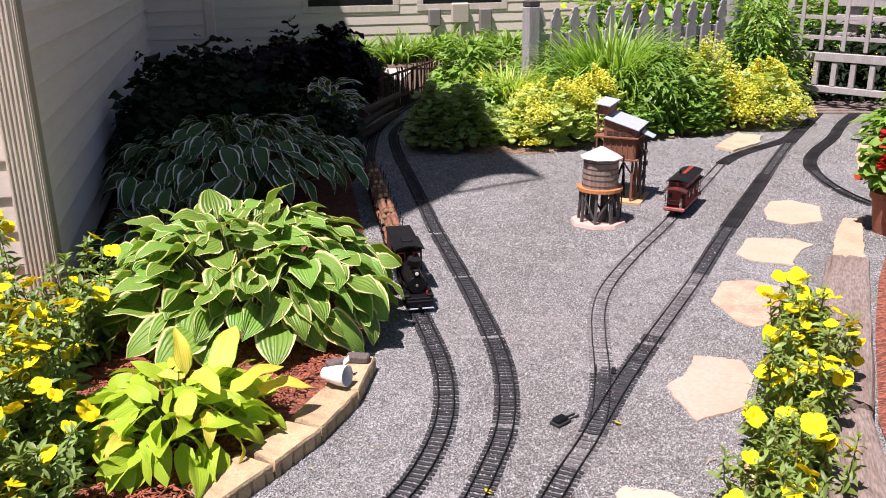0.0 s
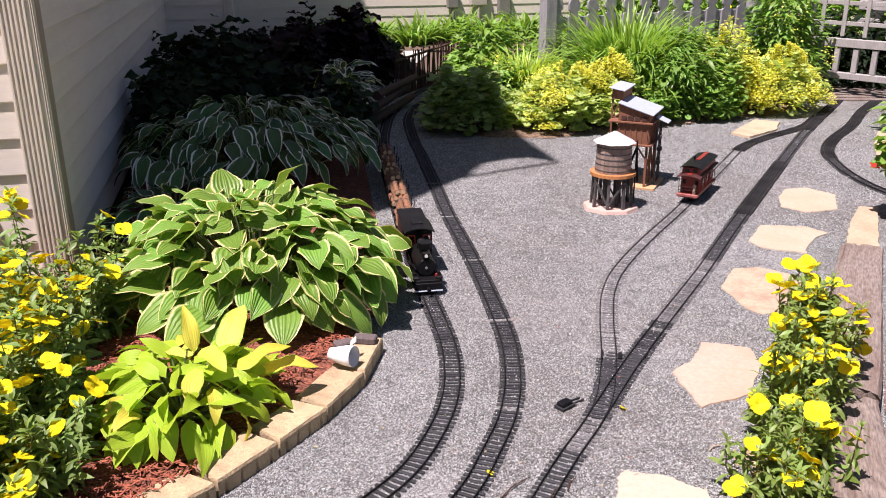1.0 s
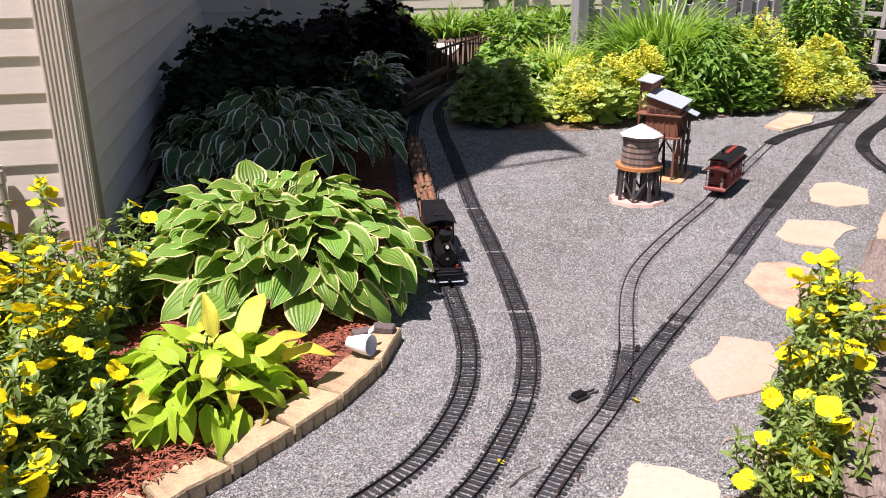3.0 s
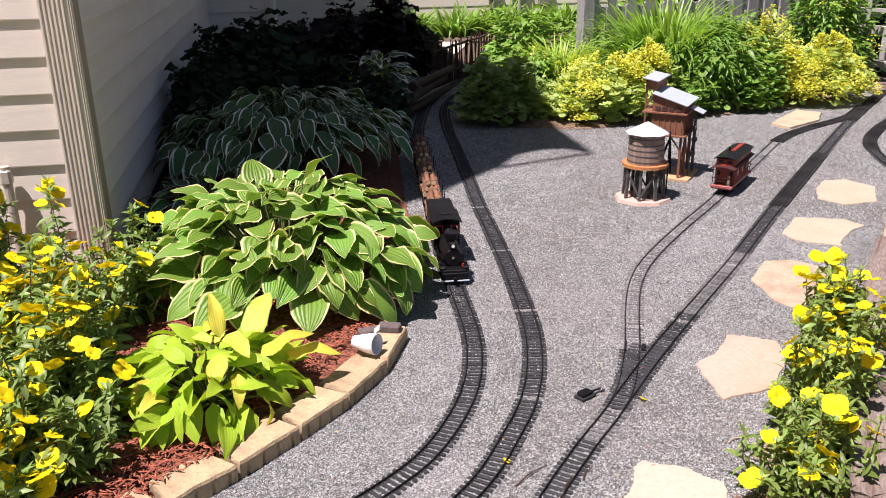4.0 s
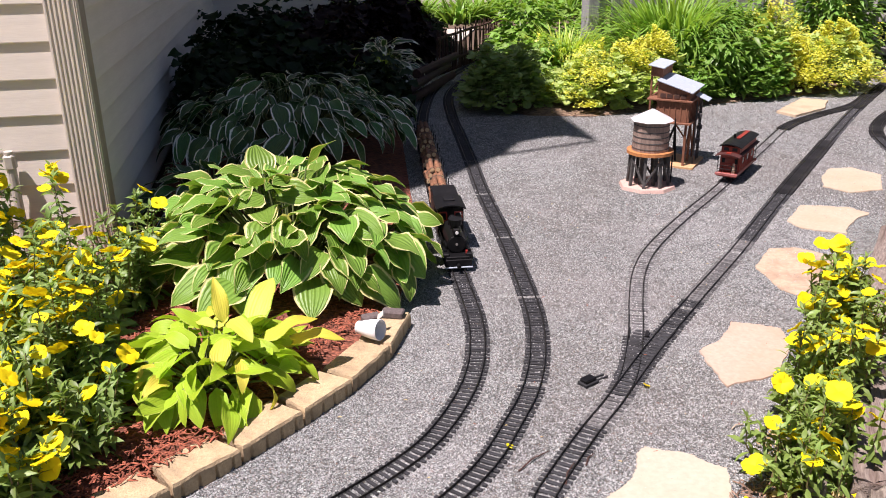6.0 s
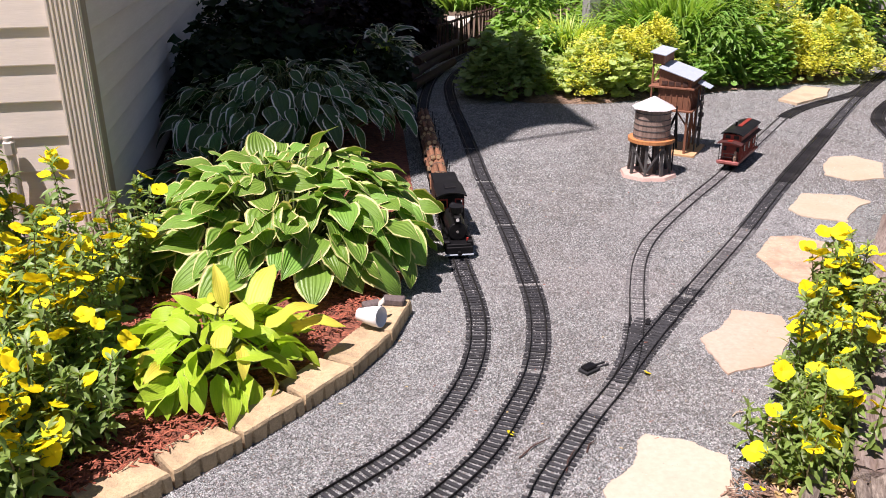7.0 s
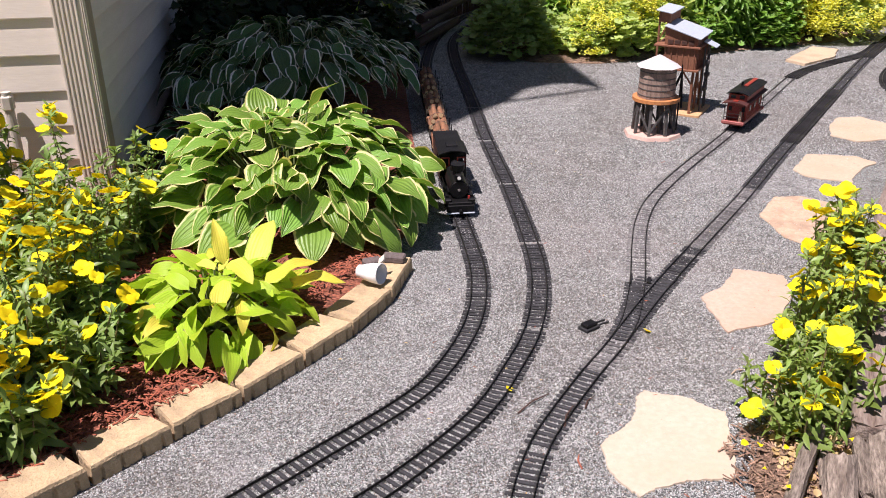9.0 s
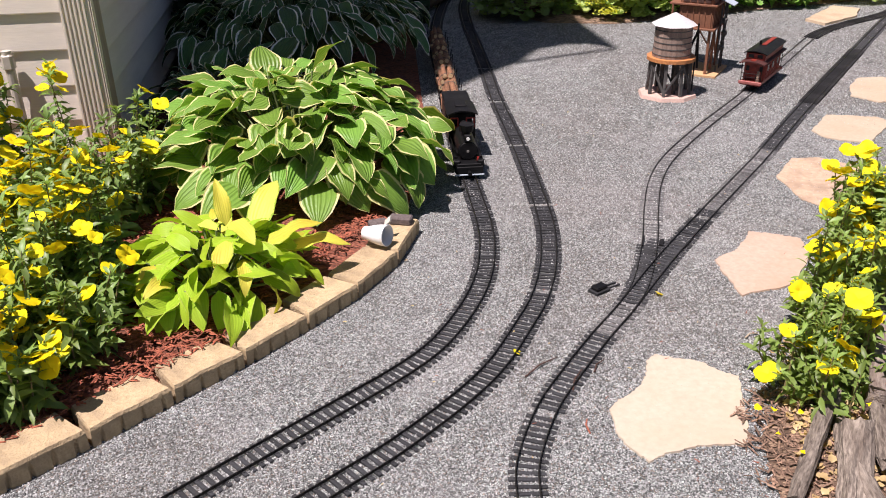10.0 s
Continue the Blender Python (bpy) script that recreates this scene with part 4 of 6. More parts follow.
def timber(a, b, w, h, label, seed):
    """A weathered landscape timber: rounded arrises, long checks sunk along its grain, a ragged end."""
    a, b = Vector(a), Vector(b)
    d = b - a
    n, ring = 46, []
    for k in range(40):
        t = 2 * math.pi * k / 40
        c, q = math.cos(t), math.sin(t)
        f = (abs(c) ** 7 + abs(q) ** 7) ** (-1 / 7)
        ring.append((0.5 * w * c * f, 0.5 * h * (1 + q * f)))
    bm = bmesh.new()
    rows = []
    for i in range(n + 1):
        y = d.length * (i / n - 0.5)
        row = []
        for x, z in ring:
            grain = noise.noise(Vector((x * 55, y * 2.2 + seed, z * 55)))
            check = max(0.0, noise.noise(Vector((x * 34, y * 1.3 + seed * 5, z * 34))) - 0.22)
            k = 0.0045 * grain - 0.045 * check + 0.007 * noise.noise(Vector((x * 7, y * 5, seed)))
            out = Vector((x, 0, z - h / 2)).normalized()
            end = 0.016 * noise.noise(Vector((x * 30, seed, z * 30))) if i in (0, n) else 0.0
            row.append(bm.verts.new((x + out.x * k, y + end, max(0.0, z + out.z * k))))
        rows.append(row)
    m = len(ring)
    for r0, r1 in zip(rows, rows[1:]):
        for k in range(m):
            bm.faces.new((r0[k], r0[(k + 1) % m], r1[(k + 1) % m], r1[k]))
    bm.faces.new(rows[0])
    bm.faces.new(rows[-1])
    bmesh.ops.recalc_face_normals(bm, faces=bm.faces)
    mid = (a + b) / 2
    return alone("landscape_timber", bm, M["timber"], label, "timber", "timbers edging the bed", m=pose(mid.x, mid.y, mid.z, 0, 0, math.degrees(math.atan2(-d.x, d.y))))


timber((1.585, 1.56, 0.0), (1.862, 1.99, 0.0), 0.15, 0.085, "grey-brown weathered timber edging the red mulch", 3)
timber((1.874, 2.009, 0.0), (2.705, 3.03, 0.0), 0.17, 0.10, "grey weathered landscape timber with split grain", 8)


# ---- fence and lattice ----
def picket_mesh(h=0.885, w=0.108):
    """A picket with a shaped head: notched shoulders under a rounded tip."""
    prof = [(-w / 2, 0), (w / 2, 0), (w / 2, h - 0.20), (w * 0.32, h - 0.185), (w * 0.30, h - 0.165), (w * 0.5, h - 0.145), (w * 0.5, h - 0.10), (w * 0.28, h - 0.055), (w * 0.30, h - 0.03), (w * 0.14, h),
            (-w * 0.14, h), (-w * 0.30, h - 0.03), (-w * 0.28, h - 0.055), (-w * 0.5, h - 0.10), (-w * 0.5, h - 0.145), (-w * 0.30, h - 0.165), (-w * 0.32, h - 0.185), (-w / 2, h - 0.20)]
    bm = bmesh.new()
    f = [bm.verts.new((x, -0.01, z)) for x, z in prof]
    b = [bm.verts.new((x, 0.01, z)) for x, z in prof]
    n = len(prof)
    bm.faces.new(f)
    bm.faces.new(list(reversed(b)))
    for i in range(n):
        bm.faces.new((f[i], b[i], b[(i + 1) % n], f[(i + 1) % n]))
    bmesh.ops.recalc_face_normals(bm, faces=bm.faces)
    return mesh_of("picket", bm, M["fence"])


FENCE_AT, FENCE_YAW = (2.74, 7.02), 13.0
fence = thing("picket_fence", pose(*FENCE_AT, 0, 0, 0, FENCE_YAW), "weathered grey picket fence with shaped heads behind plants", "fence")
bm = bmesh.new()
solid(bm, (0.108, 0.108, 0.90), (0, 0, 0.45), bevel=0.006)
part("post", bm, M["fence"], fence)
bm = bmesh.new()
solid(bm, (0.105, 0.105, 0.05), (0, 0, 0.925), bevel=0.008)
part("post_cap", bm, M["leg"], fence, "dark post cap")
for z in (0.25, 0.63):
    bm = bmesh.new()
    solid(bm, (2.2, 0.035, 0.09), (1.16, 0.03, z), bevel=0.003)
    part("fence_rail", bm, M["fence"], fence)
pk = picket_mesh()
for i in range(12):
    part("picket", pk, None, fence, at=pose(0.075 + i * 0.183, -0.002, random.uniform(-0.015, 0.01), 0, random.uniform(-1.2, 1.2), 0))
bm = bmesh.new()
solid(bm, (0.11, 0.11, 1.25), (2.30, 0.05, 0.625), bevel=0.006)
part("post", bm, M["fence"], fence)

TRELLIS_AT, TRELLIS_YAW = (5.17, 6.97), -60.6
trellis = thing("lattice_rail", pose(*TRELLIS_AT, 0, 0, 0, TRELLIS_YAW), "greyed wooden lattice screen over a low baluster rail", "lattice")
TW = 2.2
for z, h in ((0.165, 0.055), (0.44, 0.072)):
    bm = bmesh.new()
    solid(bm, (TW, 0.05, h), (TW / 2, 0, z), bevel=0.004)
    part("rail", bm, M["lattice"], trellis)
for i in range(14):
    bm = bmesh.new()
    solid(bm, (0.045, 0.035, 0.20), (0.10 + i * 0.158, 0.0, 0.297), bevel=0.003)
    part("baluster", bm, M["lattice"], trellis)
for i in range(12):
    bm = bmesh.new()
    solid(bm, (0.034, 0.012, 0.85), (0.09 + i * 0.188, -0.008, 0.92), bevel=0.002)
    part("upright_slat", bm, M["lattice"], trellis)
for i in range(5):
    bm = bmesh.new()
    solid(bm, (TW, 0.012, 0.034), (TW / 2, 0.006, 0.60 + i * 0.168), bevel=0.002)
    part("cross_slat", bm, M["lattice"], trellis)
bm = bmesh.new()
solid(bm, (0.06, 0.06, 1.35), (-0.02, 0.0, 0.675), bevel=0.006)
part("post", bm, M["lattice"], trellis)


# ---- plants ----
def hosta(at, radius, height, count, leaf_len, leaf_w, material, label, seed, cup=0.3, ripple=0.12, droop=0.7, odd=None, odd_share=0.0, rise=46.0, rim=-22.0, wild=1.0, flat=0.88, low=0.24):
    """A mound of broad leaves on stalks: leaves stand up in the middle and arch down over one another at the rim."""
    rng = random.Random(seed)
    ob = thing("hosta", pose(*at), label, "hosta plant")

    def leaf_of(mt, k):
        return batch("leaf", broad_leaf(7, 6, leaf_w * rng.uniform(0.88, 1.1), cup * rng.uniform(0.3, 1.5), droop * rng.uniform(0.5, 1.4), ripple * rng.uniform(0.6, 1.5), k * 1.7, 0.12, rng.uniform(-0.10, 0.10)), [np.eye(4)], mt)

    kinds = [leaf_of(material, k) for k in range(8)]
    odds = [leaf_of(odd, k) for k in range(3)] if odd else []
    bm = bmesh.new()
    for i in range(count):
        p = math.sqrt((i + 0.5) / count)
        phi = i * 2.39996 + rng.uniform(-0.3, 0.3)
        s = leaf_len * rng.uniform(0.68, 1.2) * (0.80 + 0.28 * p)
        rho = max(0.01, radius * (0.02 + 0.98 * p) * rng.uniform(0.93, 1.05) - 0.62 * s * p)
        z = height * (flat - (flat - low) * p ** 2.4) * rng.uniform(0.84, 1.08)
        pitch = radians(rise + (rim - rise) * p ** 0.8 + wild * rng.uniform(-17, 17))
        x, y = rho * math.cos(phi), rho * math.sin(phi)
        me = odds[i % 3] if odds and rng.random() < odd_share else kinds[rng.randrange(8)]
        turn = phi - math.pi / 2 + rng.uniform(-1, 1) * wild * (0.5 + 2.8 * max(0.0, 0.5 - p))
        part("leaf", me, None, ob, at=turn_matrix(x, y, z, turn, pitch, wild * rng.uniform(-0.4, 0.4), s, rng.uniform(0.9, 1.1)))
        rod(bm, (0.15 * x, 0.15 * y, 0.0), (x, y, z), 0.0045, 0.0032, 5)
    part("stalk", bm, M["stem"], ob)["kind"] = "stuff"
    return ob


hosta((0.275, 3.23, 0.03), 0.575, 0.41, 265, 0.168, 0.38, L["hosta"], "large green hosta with creamy yellow leaf margins in sun", 11, cup=0.42, ripple=0.17, wild=1.5, low=0.33)
gold = hosta((0.05, 2.365, 0.05), 0.285, 0.18, 135, 0.132, 0.23, L["hosta_gold"], "small lime-gold hosta with some yellowed leaves", 12, cup=0.3, ripple=0.22, droop=1.0, odd=L["hosta_yellow"], odd_share=0.17, rise=16, rim=-12, wild=2.2, flat=0.95)
for at, yaw, pitch, size, wide in (((0.12, 0.03, 0.16), -24, 40, 0.185, 1.0), ((0.04, 0.04, 0.17), 14, 70, 0.14, 0.8), ((0.07, -0.05, 0.22), -150, 2, 0.12, 1.2), ((0.15, -0.02, 0.13), -62, 20, 0.18, 0.8), ((0.20, 0.02, 0.10), -78, 6, 0.19, 0.9), ((0.05, -0.08, 0.18), 170, -20, 0.12, 1.1)):
    me = batch("leaf", broad_leaf(8, 6, 0.23, 0.4, 0.6, 0.25, size * 9), [np.eye(4)], L["hosta_yellow"])
    part("leaf", me, None, gold, "yellowed crinkled leaf", turn_matrix(*at, radians(yaw), radians(pitch), 0.1, size, wide))
hosta((0.29, 4.82, 0.03), 0.74, 0.50, 290, 0.185, 0.25, L["hosta_dark"], "broad dark hosta with thin white leaf margins in shade", 13, cup=0.35, droop=0.8, rise=8, rim=-38, wild=1.3, low=0.50)
hosta((1.0, 6.7, 0.03), 0.36, 0.42, 80, 0.21, 0.17, L["hosta_white"], "white-edged hosta beside the bridge in shade", 14, droop=0.9)
hosta((-0.08, 3.98, 0.03), 0.34, 0.25, 52, 0.17, 0.30, L["hosta_dark"], "dim green hosta against the house wall", 15)


def shell_matrices(rng, centre, radii, n, size, out=0.8, lift=0.3, fill=0.35):
    """Leaf poses over and inside a lumpy mound."""
    mats = []
    for i in range(n):
        a = rng.uniform(0, 2 * math.pi)
        h = rng.random() ** 0.75
        k = 1.0 - fill * rng.random() ** 1.5
        bumpy = 1.0 + 0.42 * noise.noise(Vector((math.cos(a) * 2.1 + radii[0] * 30, math.sin(a) * 2.1 + n, h * 2.6))) + 0.32 * noise.noise(Vector((math.cos(a) * 6 + n, math.sin(a) * 6, h * 6)))
        r = math.sqrt(max(0.0, 1 - (h * 0.98) ** 2)) * k * bumpy
        x, y, z = centre[0] + radii[0] * r * math.cos(a), centre[1] + radii[1] * r * math.sin(a), centre[2] + radii[2] * h * k * bumpy
        mats.append(np.array(turn_matrix(x, y, z, a - math.pi / 2 + rng.uniform(-out, out), rng.uniform(-0.75, 0.3) + lift * h, rng.uniform(-0.5, 0.5), size * rng.uniform(0.45, 1.4))))
    return mats


def shrub(name, at, radii, leaf, n, size, material, label, seed, flowers=0, flower_mat=None, flower_size=0.012, category="shrub", fill=0.4, stems=9):
    """A mound of small leaves on thin stems, with blossom over it where it flowers."""
    rng = random.Random(seed)
    ob = thing(name, pose(*at), label, category)
    part("foliage", batch("foliage", leaf, shell_matrices(rng, (0, 0, 0.02), radii, n, size, fill=fill), material), None, ob)["kind"] = "stuff"
    bm = bmesh.new()
    for i in range(stems):
        a = rng.uniform(0, 6.28)
        rod(bm, (0.05 * math.cos(a), 0.05 * math.sin(a), 0), (radii[0] * 0.6 * math.cos(a), radii[1] * 0.6 * math.sin(a), radii[2] * rng.uniform(0.5, 0.85)), 0.006, 0.003, 5)
    part("stem", bm, M["stem"], ob)["kind"] = "stuff"
    if flowers:
        mats = []
        clumps = [(rng.uniform(0, 6.28), rng.random() ** 0.7, rng.uniform(0.8, 1.34), rng.uniform(0.86, 1.32), rng.uniform(0.7, 1.9)) for _ in range(max(8, flowers // 400))]
        for i in range(flowers):
            a, h, tall, wide, loose = clumps[i % len(clumps)]
            a += rng.gauss(0, 0.11 * loose)
            h = min(1.0, max(0.05, h + rng.gauss(0, 0.07 * loose)))
            r = math.sqrt(max(0.0, 1 - h * h * 0.96)) * wide * rng.uniform(0.94, 1.14)
            k = tall * rng.uniform(0.9, 1.12)
            mats.append(np.array(turn_matrix(radii[0] * r * math.cos(a), radii[1] * r * math.sin(a), 0.02 + radii[2] * h * k, rng.uniform(0, 6.28), rng.uniform(-0.4, 0.5), rng.uniform(-0.5, 0.5), flower_size * rng.uniform(0.6, 1.4))))
        part("blossom", batch("blossom", FLECK, mats, flower_mat, False), None, ob, "frothy yellow-green blossom")["kind"] = "stuff"
    return ob


# the bed behind the coaling tower
shrub("lady_mantle", (2.55, 5.95, 0.03), (0.36, 0.30, 0.29), LOBED, 1625, 0.059, L["mantle"], "pale green lady's mantle with frothy yellow bloom", 21, 6200, L["froth"], 0.0105)
shrub("lady_mantle", (2.82, 6.02, 0.03), (0.28, 0.24, 0.34), LOBED, 600, 0.062, L["mantle"], "lady's mantle heavy with yellow bloom", 22, 11500, L["froth"], 0.0115)
shrub("lady_mantle", (2.28, 6.02, 0.03), (0.28, 0.25, 0.20), LOBED, 525, 0.057, L["mantle"], "low lady's mantle at the gravel edge", 23, 4600, L["froth"], 0.0105)
shrub("lady_mantle", (3.86, 6.26, 0.03), (0.32, 0.28, 0.46), LOBED, 700, 0.066, L["mantle"], "tall yellow-flowering lady's mantle", 24, 12000, L["froth"], 0.0115)
shrub("lady_mantle", (4.34, 6.17, 0.03), (0.33, 0.27, 0.34), LOBED, 560, 0.066, L["mantle"], "lady's mantle in full yellow bloom at the track", 25, 13500, L["froth"], 0.0115)
shrub("lady_mantle", (2.92, 6.58, 0.03), (0.20, 0.18, 0.36), LOBED, 375, 0.057, L["mantle"], "lady's mantle blooming by the fence post", 26, 4050, L["froth"], 0.0105)
shrub("leafy_perennial", (3.44, 6.22, 0.03), (0.42, 0.34, 0.50), LANCE, 4600, 0.085, L["perennial"], "dense green leafy perennial", 27, fill=0.5)
shrub("leafy_perennial", (3.80, 6.50, 0.03), (0.36, 0.32, 0.52), LANCE, 2800, 0.09, L["perennial"], "tall green leafy perennial before the fence", 28, fill=0.5)
shrub("leafy_perennial", (4.78, 6.86, 0.03), (0.40, 0.33, 0.82), LANCE, 3300, 0.085, L["perennial"], "upright green perennial by the lattice", 29, 300, L["froth"], 0.014)
shrub("leafy_perennial", (2.18, 6.62, 0.03), (0.26, 0.26, 0.36), LEAFLET, 1300, 0.085, L["green"], "bushy green perennial in sun", 30, 200, L["froth"], 0.014)
shrub("leafy_perennial", (2.32, 7.5, 0.03), (0.28, 0.3, 0.50), LEAFLET, 1100, 0.10, L["green"], "loose green perennial behind the bridge rail", 31)
shrub("leafy_perennial", (2.75, 7.9, 0.03), (0.6, 0.4, 0.36), LEAFLET, 1800, 0.10, L["green"], "green perennial by the far fence", 32)
shrub("cranesbill", (1.79, 6.05, 0.03), (0.29, 0.27, 0.33), LOBED, 2125, 0.053, L["mantle_dark"], "mid-green cranesbill mound at the shade's edge", 33, fill=0.3)
shrub("cranesbill", (3.15, 5.98, 0.03), (0.26, 0.2, 0.24), LOBED, 1000, 0.043, L["perennial"], "broad-leaved green clump at the gravel", 34)
shrub("cranesbill", (3.66, 5.98, 0.03), (0.26, 0.17, 0.26), LOBED, 1000, 0.043, L["perennial"], "low green clump beside the flagstone", 35)
# dim plants along the house, deep shade put into their leaf colours
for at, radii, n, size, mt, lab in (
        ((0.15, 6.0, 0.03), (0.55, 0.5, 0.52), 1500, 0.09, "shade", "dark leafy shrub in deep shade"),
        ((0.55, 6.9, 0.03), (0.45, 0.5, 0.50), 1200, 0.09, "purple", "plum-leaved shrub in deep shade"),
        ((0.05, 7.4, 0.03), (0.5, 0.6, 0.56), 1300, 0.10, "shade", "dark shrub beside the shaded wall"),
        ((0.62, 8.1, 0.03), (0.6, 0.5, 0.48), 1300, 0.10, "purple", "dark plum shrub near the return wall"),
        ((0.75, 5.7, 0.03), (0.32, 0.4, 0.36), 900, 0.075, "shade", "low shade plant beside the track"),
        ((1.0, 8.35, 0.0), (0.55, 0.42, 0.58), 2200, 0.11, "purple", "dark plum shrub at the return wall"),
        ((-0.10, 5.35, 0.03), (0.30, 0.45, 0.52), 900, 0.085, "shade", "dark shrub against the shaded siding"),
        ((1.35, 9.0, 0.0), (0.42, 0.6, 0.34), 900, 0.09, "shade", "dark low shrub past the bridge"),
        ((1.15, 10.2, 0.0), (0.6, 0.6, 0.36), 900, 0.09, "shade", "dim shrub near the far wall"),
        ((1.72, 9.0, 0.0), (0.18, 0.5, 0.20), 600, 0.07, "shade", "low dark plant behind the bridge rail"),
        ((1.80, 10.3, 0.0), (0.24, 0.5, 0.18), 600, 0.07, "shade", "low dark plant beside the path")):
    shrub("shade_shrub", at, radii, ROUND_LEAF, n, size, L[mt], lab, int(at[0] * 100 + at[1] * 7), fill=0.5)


def grass_tuft(name, at, n, length, width, material, label, seed, spread=0.10, lean=0.75, category="ornamental grass"):
    """A fountain of arching blades."""
    rng = random.Random(seed)
    ob = thing(name, pose(*at), label, category)
    for k in range(3):
        tpl = blade(7, 1, width, 0.0, 0.9 + 0.6 * k, 0.0, 0.3, 0.0, width * 0.5)
        mats = []
        for i in range(n // 3):
            a = rng.uniform(0, 6.28)
            r = spread * math.sqrt(rng.random())
            mats.append(np.array(turn_matrix(r * math.cos(a), r * math.sin(a), 0, a - math.pi / 2 + rng.uniform(-0.5, 0.5), radians(90) - lean * rng.random(), rng.uniform(-0.5, 0.5), length * rng.uniform(0.65, 1.1))))
        part("foliage", batch("foliage", tpl, mats, material), None, ob)["kind"] = "stuff"
    return ob


grass_tuft("ornamental_grass", (3.30, 6.70, 0.03), 1500, 0.88, 0.012, L["grass"], "tall fountain of green ornamental grass", 41, 0.20, 0.85)
grass_tuft("ornamental_grass", (3.62, 6.95, 0.03), 500, 0.76, 0.012, L["grass"], "fountain of green ornamental grass by the fence", 42, 0.18, 1.0)
grass_tuft("ornamental_grass", (2.47, 6.72, 0.03), 900, 0.50, 0.016, L["lime"], "bright lime grass tuft beside the post", 43, 0.17, 0.42)
for i, (x, y) in enumerate(((0.28, 6.35), (0.72, 6.15), (0.98, 6.45))):
    grass_tuft("shade_sprig", (x, y, 0.28), 12, 0.15, 0.04, L["lime"], "yellow-green sprig rising among dark shade plants", 46 + i, 0.03, 0.5, "perennial")
grass_tuft("ornamental_grass", (2.15, 6.45, 0.03), 220, 0.36, 0.014, L["grass"], "short green grass tuft", 44, 0.1, 0.9)
for i in range(11):
    grass_tuft("daylily", (1.2 + 0.38 * i + 0.1 * (i % 2), 11.3 + 0.25 * (i % 3), 0.01), 110, 0.46, 0.045, L["green"], "clump of bright strap leaves along the far wall", 50 + i, 0.2, 1.0, "daylily plant")
for i, (x, y, r, h) in enumerate(((5.2, 8.9, 0.7, 1.1), (6.1, 9.3, 0.8, 1.2), (4.6, 9.4, 0.6, 0.9), (7.3, 8.6, 0.8, 1.2), (8.2, 7.6, 0.8, 1.1), (7.9, 9.6, 1.0, 1.4), (8.9, 8.6, 1.0, 1.3))):
    shrub("garden_shrub", (x, y, 0.0), (r, r, h), LEAFLET, 1500, 0.14, L["green"], "sunlit green shrub beyond the fence", 70 + i, 60, L["petal"], 0.05)


def primrose_flower():
    """An open saucer of four broad overlapping notched petals."""
    bm = bmesh.new()
    for k in range(4):
        a = k * math.pi / 2
        rows = []
        for v, w, z in ((0.0, 0.10, 0.0), (0.25, 0.50, 0.12), (0.48, 0.76, 0.19), (0.70, 0.84, 0.21), (0.88, 0.70, 0.20), (1.0, 0.36, 0.15)):
            rows.append([(u * w, v * (1.0 - (0.10 if u == 0 and v > 0.8 else 0.0)) - 0.05 * abs(u) * v, z + 0.10 * u * u * v - 0.04 * (k % 2) + 0.05 * math.sin(7 * u + 5 * v + 2 * k)) for u in (-1, -0.5, 0, 0.5, 1)])
        vs = [[bm.verts.new(Matrix.Rotation(a, 3, "Z") @ Vector(p)) for p in row] for row in rows]
        for r0, r1 in zip(vs, vs[1:]):
            for j in range(4):
                bm.faces.new((r0[j], r0[j + 1], r1[j + 1], r1[j]))
    return mesh_of("flower", bm, L["petal"], True)


FLOWER = primrose_flower()


